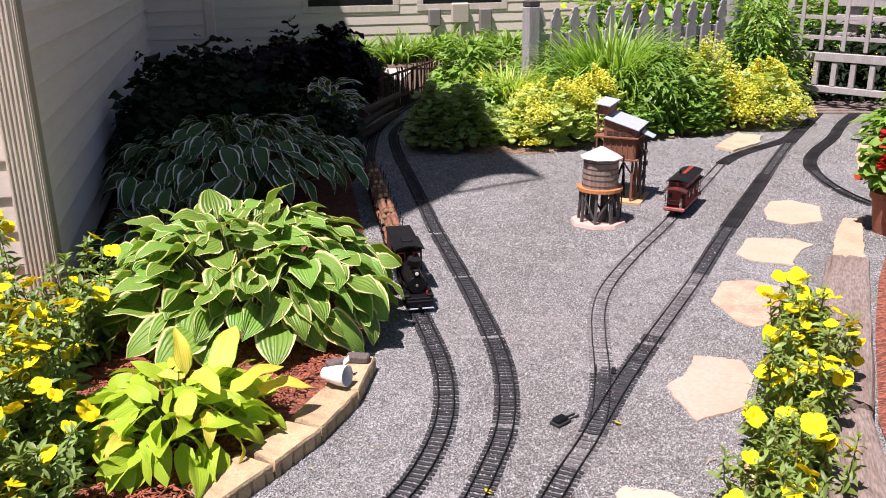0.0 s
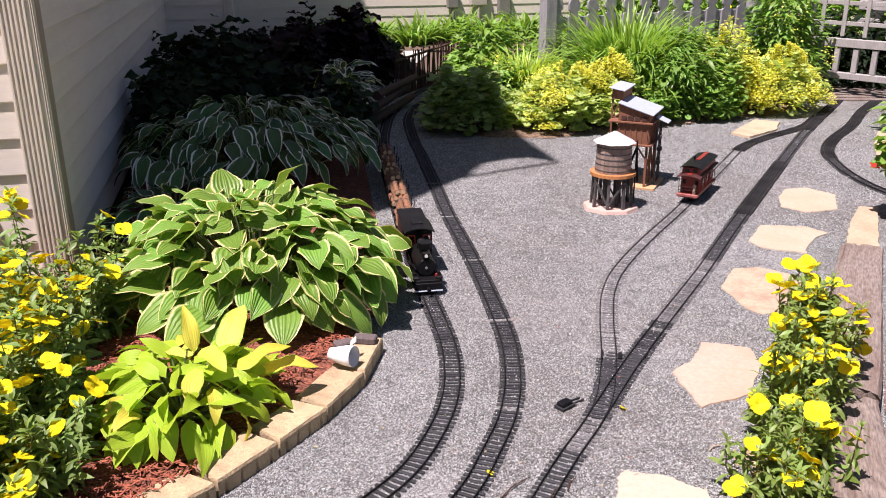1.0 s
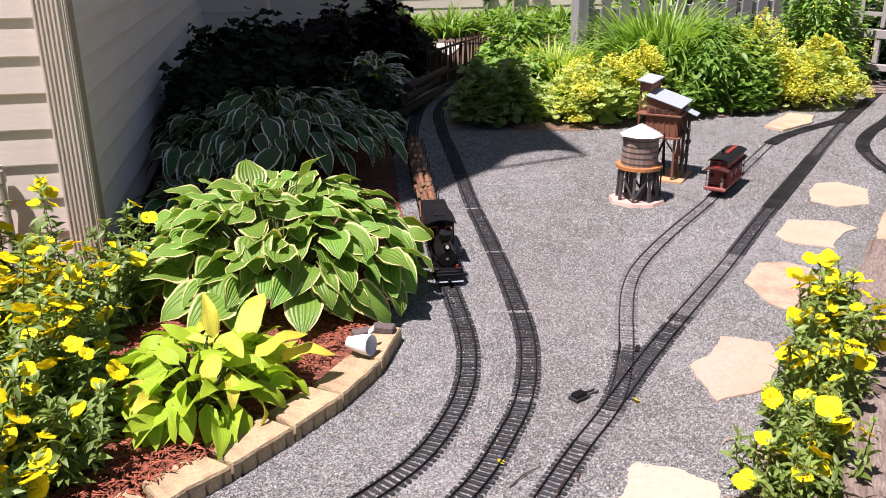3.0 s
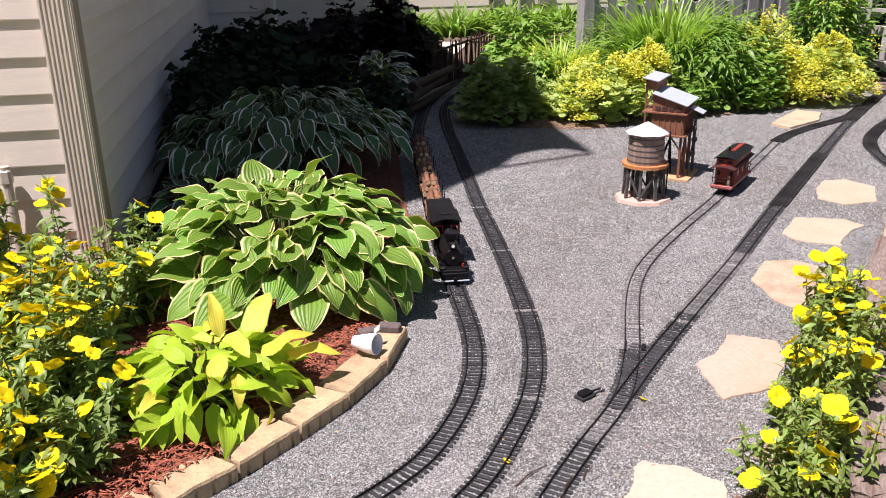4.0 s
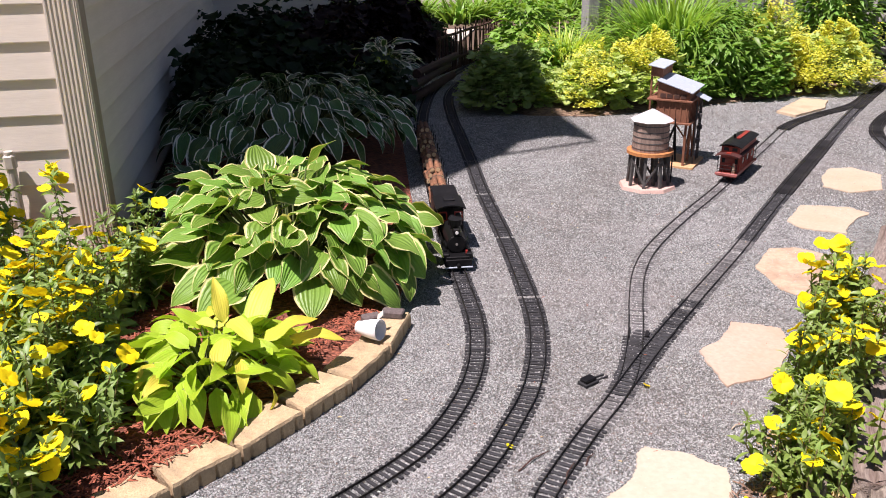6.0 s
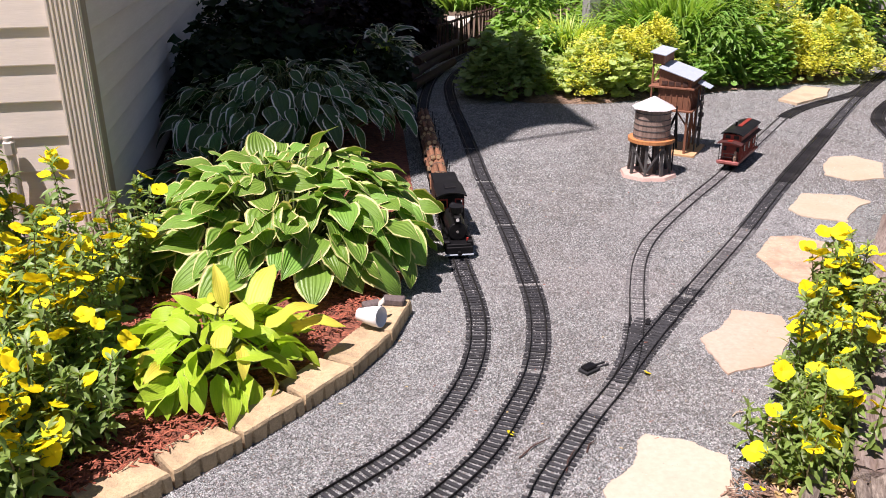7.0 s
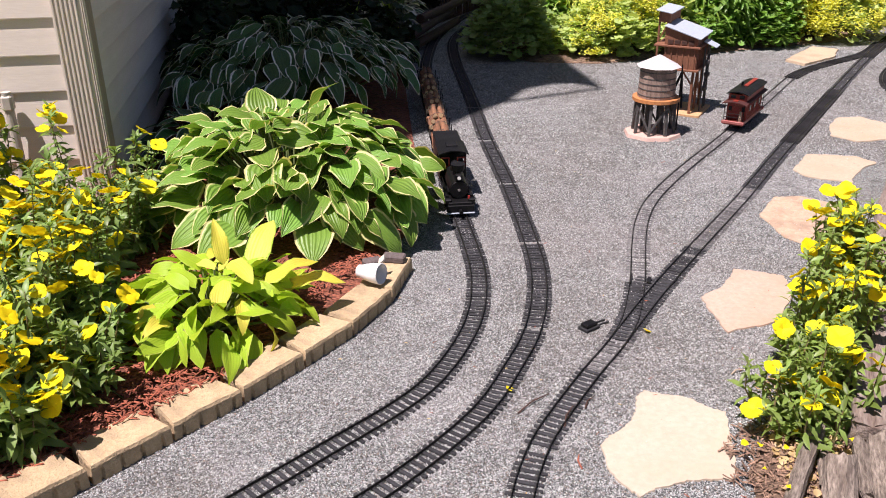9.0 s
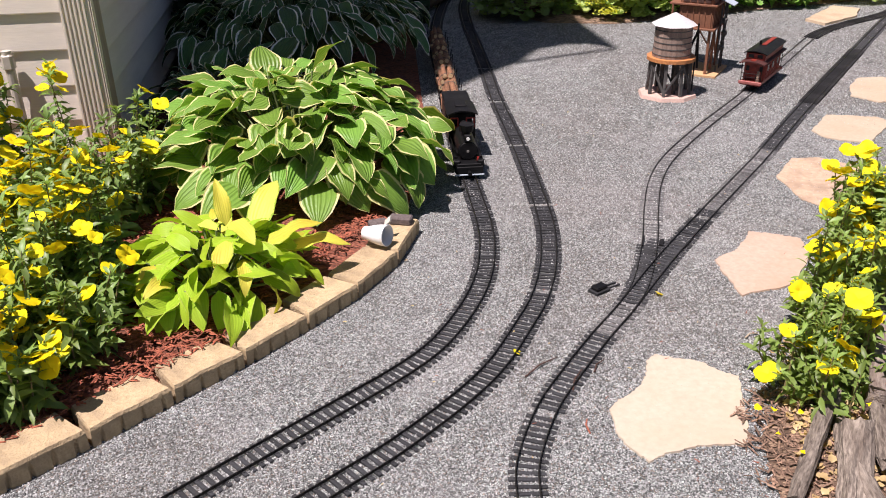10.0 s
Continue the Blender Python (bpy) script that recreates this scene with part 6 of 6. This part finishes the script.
    for x in (0.2415, 0.3485):
        for y, w in ((-0.049, 0.006), (0.049, 0.006), (0.0, 0.03)):
            bm = bmesh.new()
            solid(bm, (0.008, w, 0.062), (x, y, 0.150))
            part("cab_post", bm, M["black"], cab)
        bm = bmesh.new()
        solid(bm, (0.008, 0.104, 0.014), (x, 0, 0.174))
        part("cab_header", bm, M["black"], cab)
    for y in (-0.049, 0.049):
        bm = bmesh.new()
        solid(bm, (0.115, 0.006, 0.012), (0.295, y, 0.175))
        part("cab_side_rail", bm, M["black"], cab)
    for y in (-0.031, 0.031):
        bm = bmesh.new()
        for dy, dz, sy, sz in ((0, 0.018, 0.032, 0.005), (0, -0.018, 0.032, 0.005), (-0.0145, 0, 0.005, 0.036), (0.0145, 0, 0.005, 0.036)):
            solid(bm, (0.005, sy, sz), (0.2365, y + dy, 0.146 + dz))
        part("window_frame", bm, M["red_paint"], cab, "red window frame")
    bm = bmesh.new()
    arched(bm, 0.160, 0.118, 0.014, 0.005, 0.295, 0.185)
    solid(bm, (0.050, 0.045, 0.006), (0.30, 0, 0.2005), bevel=0.002)
    part("cab_roof", bm, M["black"], cab, "black arched cab roof")
    bm = bmesh.new()
    solid(bm, (0.150, 0.100, 0.112), (0.462, 0, 0.121), bevel=0.003)
    solid(bm, (0.150, 0.092, 0.020), (0.462, 0, 0.056), bevel=0.002)
    tender = part("tender", bm, M["black"], ob)
    bm = bmesh.new()
    solid(bm, (0.154, 0.106, 0.010), (0.462, 0, 0.180), bevel=0.003)
    part("tender_deck", bm, M["black"], tender)
    for x, r in ((0.05, 0.013), (0.11, 0.022), (0.165, 0.022), (0.22, 0.022), (0.30, 0.013), (0.425, 0.0155), (0.50, 0.0155)):
        wheelset(ob, x, r)
    return ob


def log_car(at, yaw, seed, label):
    """A skeleton car with three layers of logs held by stakes; it runs along x."""
    rng = random.Random(seed)
    m = pose(*at, 0, 0, yaw)
    car = thing("log_car", m, label, "model log car", "log cars of the train")
    bm = bmesh.new()
    solid(bm, (0.25, 0.022, 0.016), (0, 0, 0.050))
    for x in (-0.09, 0.0, 0.09):
        solid(bm, (0.014, 0.10, 0.012), (x, 0, 0.062))
    part("frame", bm, M["black"], car)
    for s in (-1, 1):
        bm = bmesh.new()
        for y in (-0.03, 0.03):
            solid(bm, (0.07, 0.006, 0.018), (s * 0.08, y, 0.036))
        truck = part("truck", bm, M["black"], car)
        for dx in (-0.023, 0.023):
            wheelset(truck, s * 0.08 + dx, 0.0145)
        for x in (-0.09, 0.09):
            bm = bmesh.new()
            rod(bm, (x, s * 0.049, 0.06), (x, s * 0.054, 0.125), 0.0025, None, 5)
            part("stake", bm, M["black"], car)
    bm = bmesh.new()
    for x in (-0.07, 0.07):
        for a in range(10):
            t0, t1 = math.pi * a / 10, math.pi * (a + 1) / 10
            rod(bm, (x, 0.052 * math.cos(t0), 0.085 + 0.062 * math.sin(t0)), (x, 0.052 * math.cos(t1), 0.085 + 0.062 * math.sin(t1)), 0.0011, None, 4)
    part("binding", bm, M["leg"], car, "thin dark binding chain")
    for z, ys in ((0.083, (-0.036, -0.012, 0.013, 0.037)), (0.105, (-0.025, 0.0, 0.025)), (0.128, (-0.014, 0.014))):
        for y in ys:
            r = rng.uniform(0.0105, 0.0145)
            x0, x1 = -0.12 + rng.uniform(-0.02, 0.03) + (0.05 if z > 0.11 else 0.02), 0.10 + rng.uniform(-0.04, 0.03)
            log = thing("log", m @ pose(0, y, z), "small peeled log loaded on a model log car", "log", "logs on the train")
            bm = bmesh.new()
            rod(bm, (x0, rng.uniform(-0.003, 0.003), 0), (x1, rng.uniform(-0.003, 0.003), 0), r, r * 0.9, 9)
            part("bark", bm, M["log"], log)
            bm = bmesh.new()
            rod(bm, (x0 - 0.0008, 0, 0), (x0 + 0.0004, 0, 0), r * 0.92, None, 9)
            part("cut_end", bm, M["log_end"], log, "pale cut end")
    return car


def on_track(pts, y):
    """The place and heading of a line where it reaches y."""
    p, h = curve_points(pts, 0.005)
    i = int(np.argmin(abs(p[:, 1] - y)))
    return p[i, 0], p[i, 1], math.degrees(h[i])


NOSE = 3.13
x, y, a = on_track(TRACK_A, NOSE)
x2, y2, a2 = on_track(TRACK_A, NOSE + 0.3)
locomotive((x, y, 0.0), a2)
for k in range(5):
    x, y, a = on_track(TRACK_A, NOSE + 0.775 + k * 0.285)
    log_car((x, y, 0.0), a, 400 + k, "model log car stacked with peeled logs" + (" behind the engine" if k == 0 else ""))

# ---- twig bridge rail and beams ----
rail_pts = [(1.52, 7.33), (1.95, 7.98), (2.45, 8.75)]
bp, bh = curve_points(rail_pts, 0.036)
twigs = thing("twig_bridge_rail", pose(0, 0, 0), "dark red-brown twig railing along the track bridge", "bridge railing")
rng = random.Random(5)
for (x, y), a in zip(bp[:, :2], bh):
    bm = bmesh.new()
    rod(bm, (x, y, 0.02), (x + rng.uniform(-0.02, 0.02), y + rng.uniform(-0.02, 0.02), 0.36 + rng.uniform(-0.03, 0.04)), 0.008, 0.006, 5)
    part("twig", bm, M["twig"], twigs)
for z in (0.12, 0.33):
    bm = bmesh.new()
    for i in range(len(bp) - 1):
        rod(bm, (*bp[i, :2], z), (*bp[i + 1, :2], z), 0.012, None, 6)
    part("rail", bm, M["twig"], twigs)
for k, (a, b) in enumerate((((1.10, 6.15, 0.13), (1.56, 7.05, 0.16)), ((1.12, 6.2, 0.05), (1.62, 7.15, 0.06)), ((1.22, 6.45, 0.20), (1.66, 7.2, 0.21)))):
    bm = bmesh.new()
    rod(bm, a, b, 0.035, 0.03, 9)
    alone("bridge_log", bm, M["twig"], "dark brown log laid beside the track bridge", "log")

# ---- small things ----
def lathe(bm, profile, n=24):
    """A turned shell: (radius, height) pairs swept about z."""
    rings = [[bm.verts.new((r * math.cos(6.28319 * k / n), r * math.sin(6.28319 * k / n), z)) for k in range(n)] for r, z in profile]
    for r0, r1 in zip(rings, rings[1:]):
        for k in range(n):
            bm.faces.new((r0[k], r0[(k + 1) % n], r1[(k + 1) % n], r1[k]))
    bm.faces.new(rings[0])
    bmesh.ops.recalc_face_normals(bm, faces=bm.faces)


cup = thing("china_cup", pose(0.51, 2.55, 0.088, 0, 84, -38), "white china cup lying on its side on the edging", "cup")
bm = bmesh.new()
lathe(bm, [(0.018, -0.043), (0.021, -0.042), (0.0215, -0.03), (0.026, -0.015), (0.0315, 0.012), (0.0335, 0.040), (0.031, 0.041), (0.0285, 0.012), (0.022, -0.02), (0.001, -0.026)])
part("body", bm, M["china"], cup, smooth=True)
bm = bmesh.new()
prism(bm, [(-0.020, -0.006), (0.012, -0.010), (0.030, 0.004), (0.004, 0.009)], 0, 0.006, 0.8)
alone("stone_shard", bm, M["path"], "pale splinter of stone leaning on the china cup", "stone", m=pose(0.545, 2.60, 0.100, 28, -38, 25))
bm = bmesh.new()
solid(bm, (0.060, 0.040, 0.030), (0, 0, 0.015), bevel=0.004)
alone("dark_brick", bm, M["brick_dark"], "dark grey brick on the mulch behind the cup", "brick", m=pose(0.525, 2.665, 0.050, 0, 0, 12))
bm = bmesh.new()
solid(bm, (0.074, 0.040, 0.024), (0, 0, 0.012), bevel=0.004)
alone("dark_brick", bm, M["brick_dark"], "dark brick lying on the end edging block", "brick", m=pose(0.60, 2.70, 0.050, 0, 0, -20))

hose = thing("wall_pipe", pose(-0.715, 3.425, 0.0), "cream painted pipe running down the front wall", "pipe")
bm = bmesh.new()
rod(bm, (0, 0, 0.05), (0, 0, 0.50), 0.017, None, 12)
part("pipe", bm, M["pipe"], hose)
bm = bmesh.new()
solid(bm, (0.04, 0.04, 0.06), (0, 0, 0.46), bevel=0.008)
part("elbow", bm, M["pipe"], hose)

for x, z, s, mt, lab in ((3.18, 0.50, (0.18, 0.07, 0.24), "meter", "dark grey meter on the far wall"), (3.55, 0.55, (0.26, 0.07, 0.28), "pipe", "cream utility box on the far wall"), (3.92, 0.44, (0.19, 0.07, 0.34), "meter", "brown conduit box on the far wall")):
    bm = bmesh.new()
    solid(bm, s, (0, 0, 0), bevel=0.02)
    rod(bm, (0, 0, -s[2] / 2), (0, 0, -s[2] / 2 - 0.3), 0.03, None, 8)
    alone("utility_box", bm, M[mt], lab, "utility box", m=pose(x, 12.145, z))

# loose stones, chips, twigs and petals
rng = np.random.default_rng(3)


def scatter(n, region, size, z, flat):
    """Poses of loose bits over a stretch of the plan."""
    xy = rng.random((n, 2)) * (np.array(region[2:]) - region[:2]) + region[:2]
    out = []
    for x, y in xy:
        s = size * (0.5 + rng.random())
        e = Euler(rng.random(3) * 6.28).to_matrix().to_4x4()
        out.append(np.array(Matrix.Translation((x, y, z)) @ e @ Matrix.Diagonal((s * 1.25, s * (0.4 + 0.5 * rng.random()), s * flat * 0.7, 1))))
    return out


OCT = ([(1, 0, 0), (-1, 0, 0), (0, 1, 0), (0, -1, 0), (0, 0, 1), (0, 0, -1)], [(0, 2, 4), (2, 1, 4), (1, 3, 4), (3, 0, 4), (2, 0, 5), (1, 2, 5), (3, 1, 5), (0, 3, 5)], None)
alone("loose_gravel", batch("loose_gravel", OCT, scatter(52000, (-0.35, 1.15, 1.75, 2.15), 0.0029, 0.0008, 0.75), M["stone_chip"], False), None, "loose chips of grey crushed gravel", "gravel", kind="stuff")
alone("loose_gravel", batch("loose_gravel", OCT, scatter(68000, (0.2, 2.15, 2.5, 3.4), 0.0026, 0.0008, 0.75), M["stone_chip"], False), None, "fine loose chips of grey gravel round the turnout", "gravel", kind="stuff")
alone("far_loose_gravel", batch("far_loose_gravel", OCT, scatter(52000, (0.7, 3.4, 4.6, 5.8), 0.0038, 0.001, 0.8), M["stone_chip"], False), None, "loose chips of grey crushed gravel", "gravel", kind="stuff")

CHIP = ([(-0.7, 0, 0), (0.7, 0, 0.02), (0.5, 9, 0.1), (-0.6, 8.5, 0), (-0.7, 0, -0.5), (0.7, 0, -0.5), (0.5, 9, -0.4), (-0.6, 8.5, -0.5)], [(0, 1, 2, 3), (0, 4, 5, 1), (1, 5, 6, 2), (2, 6, 7, 3), (3, 7, 4, 0)], None)


def strewn(n, region, z, size, tilt=0.35):
    """Poses of chips lying nearly flat."""
    out = []
    for _ in range(n):
        x, y = rng.random(2) * (np.array(region[2:]) - region[:2]) + region[:2]
        e = Euler(((rng.random() - 0.5) * tilt, (rng.random() - 0.5) * tilt, rng.random() * 6.28)).to_matrix().to_4x4()
        k = size * (0.5 + rng.random())
        out.append(np.array(Matrix.Translation((x, y, z + 0.006 * rng.random())) @ e @ Matrix.Diagonal((k, k, k, 1))))
    return out


def inside_bed(m):
    x, y = m[0][3], m[1][3]
    return y > 1.93 + (x + 0.12) * (0.78 if x < 0.1 else 1.2) and x < 0.55


front = [m for m in strewn(16000, (-0.75, 1.55, 0.55, 3.0), 0.052, 0.0024) if inside_bed(m)]
alone("mulch_chips", batch("mulch_chips", CHIP, front, M["chip"], False), None, "shredded red bark chips on the bed", "mulch", kind="stuff")
side = [m for m in strewn(22000, (1.6, 1.1, 3.7, 3.9), 0.055, 0.003) if m[0][3] > 1.50 + 0.81 * (m[1][3] - 1.3) + 0.16]
alone("mulch_chips", batch("mulch_chips", CHIP, side, M["chip"], False), None, "shredded red bark chips behind the timbers", "mulch", kind="stuff")


def broken_stake(a, b, r, seed):
    """A split, bleached piece of old timber lying from a to b."""
    a, b = Vector(a), Vector(b)
    ln = (b - a).length
    bm = bmesh.new()
    rod(bm, (0, 0, 0), (0, 0, ln), r, r * 0.75, 16)
    bmesh.ops.subdivide_edges(bm, edges=[e for e in bm.edges if e.calc_length() > 0.08], cuts=13)
    for v in bm.verts:
        across = Vector((v.co.x, v.co.y, 0)) * (2.6 / r)
        end = min(v.co.z, ln - v.co.z) < 0.004
        v.co += 0.34 * r * noise.noise_vector(across + Vector((0, seed * 3, v.co.z * 4)))
        v.co += 0.004 * noise.noise_vector(v.co * 30 + Vector((seed, 0, 0)))
        if end:
            v.co.z += 0.06 * noise.noise(across + Vector((seed, 7, 0)))
    m = Matrix.Translation(a) @ (b - a).to_track_quat("Z", "Y").to_matrix().to_4x4()
    return alone("broken_timber", bm, M["driftwood"], "bleached splinter of broken timber on the mulch", "timber", "broken timbers by the flowers", m=m)


for k, (a, b, r) in enumerate((((1.46, 1.63, 0.05), (1.215, 1.345, 0.03), 0.02), ((1.43, 1.49, 0.055), (1.28, 1.27, 0.03), 0.034), ((1.52, 1.56, 0.05), (1.44, 1.40, 0.045), 0.017), ((1.57, 1.55, 0.05), (1.42, 1.29, 0.04), 0.036),
                               ((1.36, 1.35, 0.05), (1.34, 1.22, 0.03), 0.02), ((1.66, 1.60, 0.05), (1.55, 1.34, 0.04), 0.034), ((1.50, 1.66, 0.03), (1.40, 1.50, 0.02), 0.012))):
    broken_stake(a, b, r, k)
dry = []
for _ in range(1500):
    x, y = 1.20 + 0.65 * rng.random(), 1.15 + 0.75 * rng.random()
    if x > 1.235 + 0.35 * (y - 1.3):
        dry.append(np.array(turn_matrix(x, y, 0.010 + 0.010 * rng.random(), rng.random() * 6.28, 0.5 * (rng.random() - 0.5), 0.5 * (rng.random() - 0.5), 0.008 + 0.013 * rng.random())))
alone("dry_leaves", batch("dry_leaves", ROUND_LEAF, dry, L["dry"]), None, "small dry tan leaves strewn by the timbers", "leaf litter", kind="stuff")
for k, (x, y, ln, a, mt) in enumerate(((1.43, 1.945, 0.045, 20, "twine"), (0.93, 1.83, 0.10, 60, "twig"), (0.86, 1.90, 0.12, 35, "twig"), (0.905, 1.66, 0.05, 80, "chip"), (1.00, 1.88, 0.06, 50, "twig"))):
    bm = bmesh.new()
    rod(bm, (-ln / 2, 0, 0), (0, 0.006, 0.003), 0.0022, 0.002, 5)
    rod(bm, (0, 0.006, 0.003), (ln / 2, 0, 0), 0.002, 0.0012, 5)
    alone("twig", bm, M[mt], "thin dry twig lying on the gravel", "twig", "twigs on the gravel", m=pose(x, y, 0.005, 0, 0, a))
for k, (x, y) in enumerate(((0.815, 1.97), (1.275, 2.192))):
    fallen = Matrix.Translation((x, y, 0.006)) @ Euler((0.3 * k, 0.4, k)).to_matrix().to_4x4() @ Matrix.Diagonal((0.011, 0.011, 0.009, 1))
    alone("fallen_flower", FLOWER, None, "fallen yellow primrose flower on the gravel", "flower", "fallen flowers", m=fallen)

# petals, leaf scraps and bark bits blown over the gravel
def scraps(n, size):
    out = []
    for _ in range(n):
        x, y = 0.3 + 2.0 * rng.random(), 1.3 + 2.6 * rng.random()
        out.append(np.array(turn_matrix(x, y, 0.0045, rng.random() * 6.28, 0.5 * (rng.random() - 0.5), 0.5 * (rng.random() - 0.5), size * (0.6 + 0.8 * rng.random()), 0.8)))
    return out


alone("leaf_scraps", batch("leaf_scraps", LEAFLET, scraps(70, 0.010), L["dry"], False), None, "tiny pale dry leaf scraps on the gravel", "leaf litter", kind="stuff")
alone("bark_scraps", batch("bark_scraps", CHIP, scraps(110, 0.0012), M["chip"], False), None, "tiny red bark scraps on the gravel", "leaf litter", kind="stuff")

# planks carrying the lines under the lattice
for i in range(7):
    bm = bmesh.new()
    solid(bm, (1.30, 0.085, 0.030), (0, 0, 0.0), bevel=0.004)
    alone("deck_plank", bm, M["timber"], "greyed plank laid across beneath the lattice screen", "plank", "planks under the lattice", m=pose(5.25 + 0.079 * i, 6.42 + 0.118 * i, -0.002, 0, 0, -18 - 5 * i / 6))

# deck behind the lattice
deck = thing("board_fence", pose(*TRELLIS_AT, 0, 0, 0, TRELLIS_YAW), "greyed horizontal board fence behind the lattice screen", "fence")
for i in range(4):
    bm = bmesh.new()
    solid(bm, (2.9, 0.05, 0.09), (1.3, 1.3, 0.50 + i * 0.17), bevel=0.003)
    part("far_rail", bm, M["lattice"], deck)
for x in (0.0, 1.3, 2.7):
    bm = bmesh.new()
    solid(bm, (0.09, 0.09, 1.2), (x, 1.38, 0.60), bevel=0.004)
    part("post", bm, M["lattice"], deck)
# dark shrubs added to stand in for the shade behind the lattice
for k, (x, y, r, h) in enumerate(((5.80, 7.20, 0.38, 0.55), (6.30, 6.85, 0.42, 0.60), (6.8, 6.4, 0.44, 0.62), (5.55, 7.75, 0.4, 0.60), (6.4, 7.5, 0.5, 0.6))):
    shrub("shade_shrub", (x, y, 0.0), (r, r, h), LEAFLET, 900, 0.10, L["shade"], "dark shrub standing in for the shade behind the lattice", 90 + k, fill=0.5)
litter = strewn(5200, (1.16, 1.05, 1.80, 1.72), 0.007, 0.0022, 0.6)
alone("bark_litter", batch("bark_litter", CHIP, [m for m in litter if m[0][3] > 1.195 + 0.28 * (m[1][3] - 1.4) + 0.03 * math.sin(m[1][3] * 60)], M["brown_chip"], False), None, "brown bark litter under the flowers", "mulch", kind="stuff")
petals = [np.array(turn_matrix(1.24 + 0.4 * rng.random(), 1.25 + 0.38 * rng.random(), 0.030 + 0.03 * rng.random(), rng.random() * 6.28, 0.4 * rng.random(), 0.4 * rng.random(), 0.012 + 0.010 * rng.random())) for _ in range(24)]
alone("fallen_petals", batch("fallen_petals", ROUND_LEAF, petals, L["petal"]), None, "yellow petals fallen among broken timbers", "petals", kind="stuff")
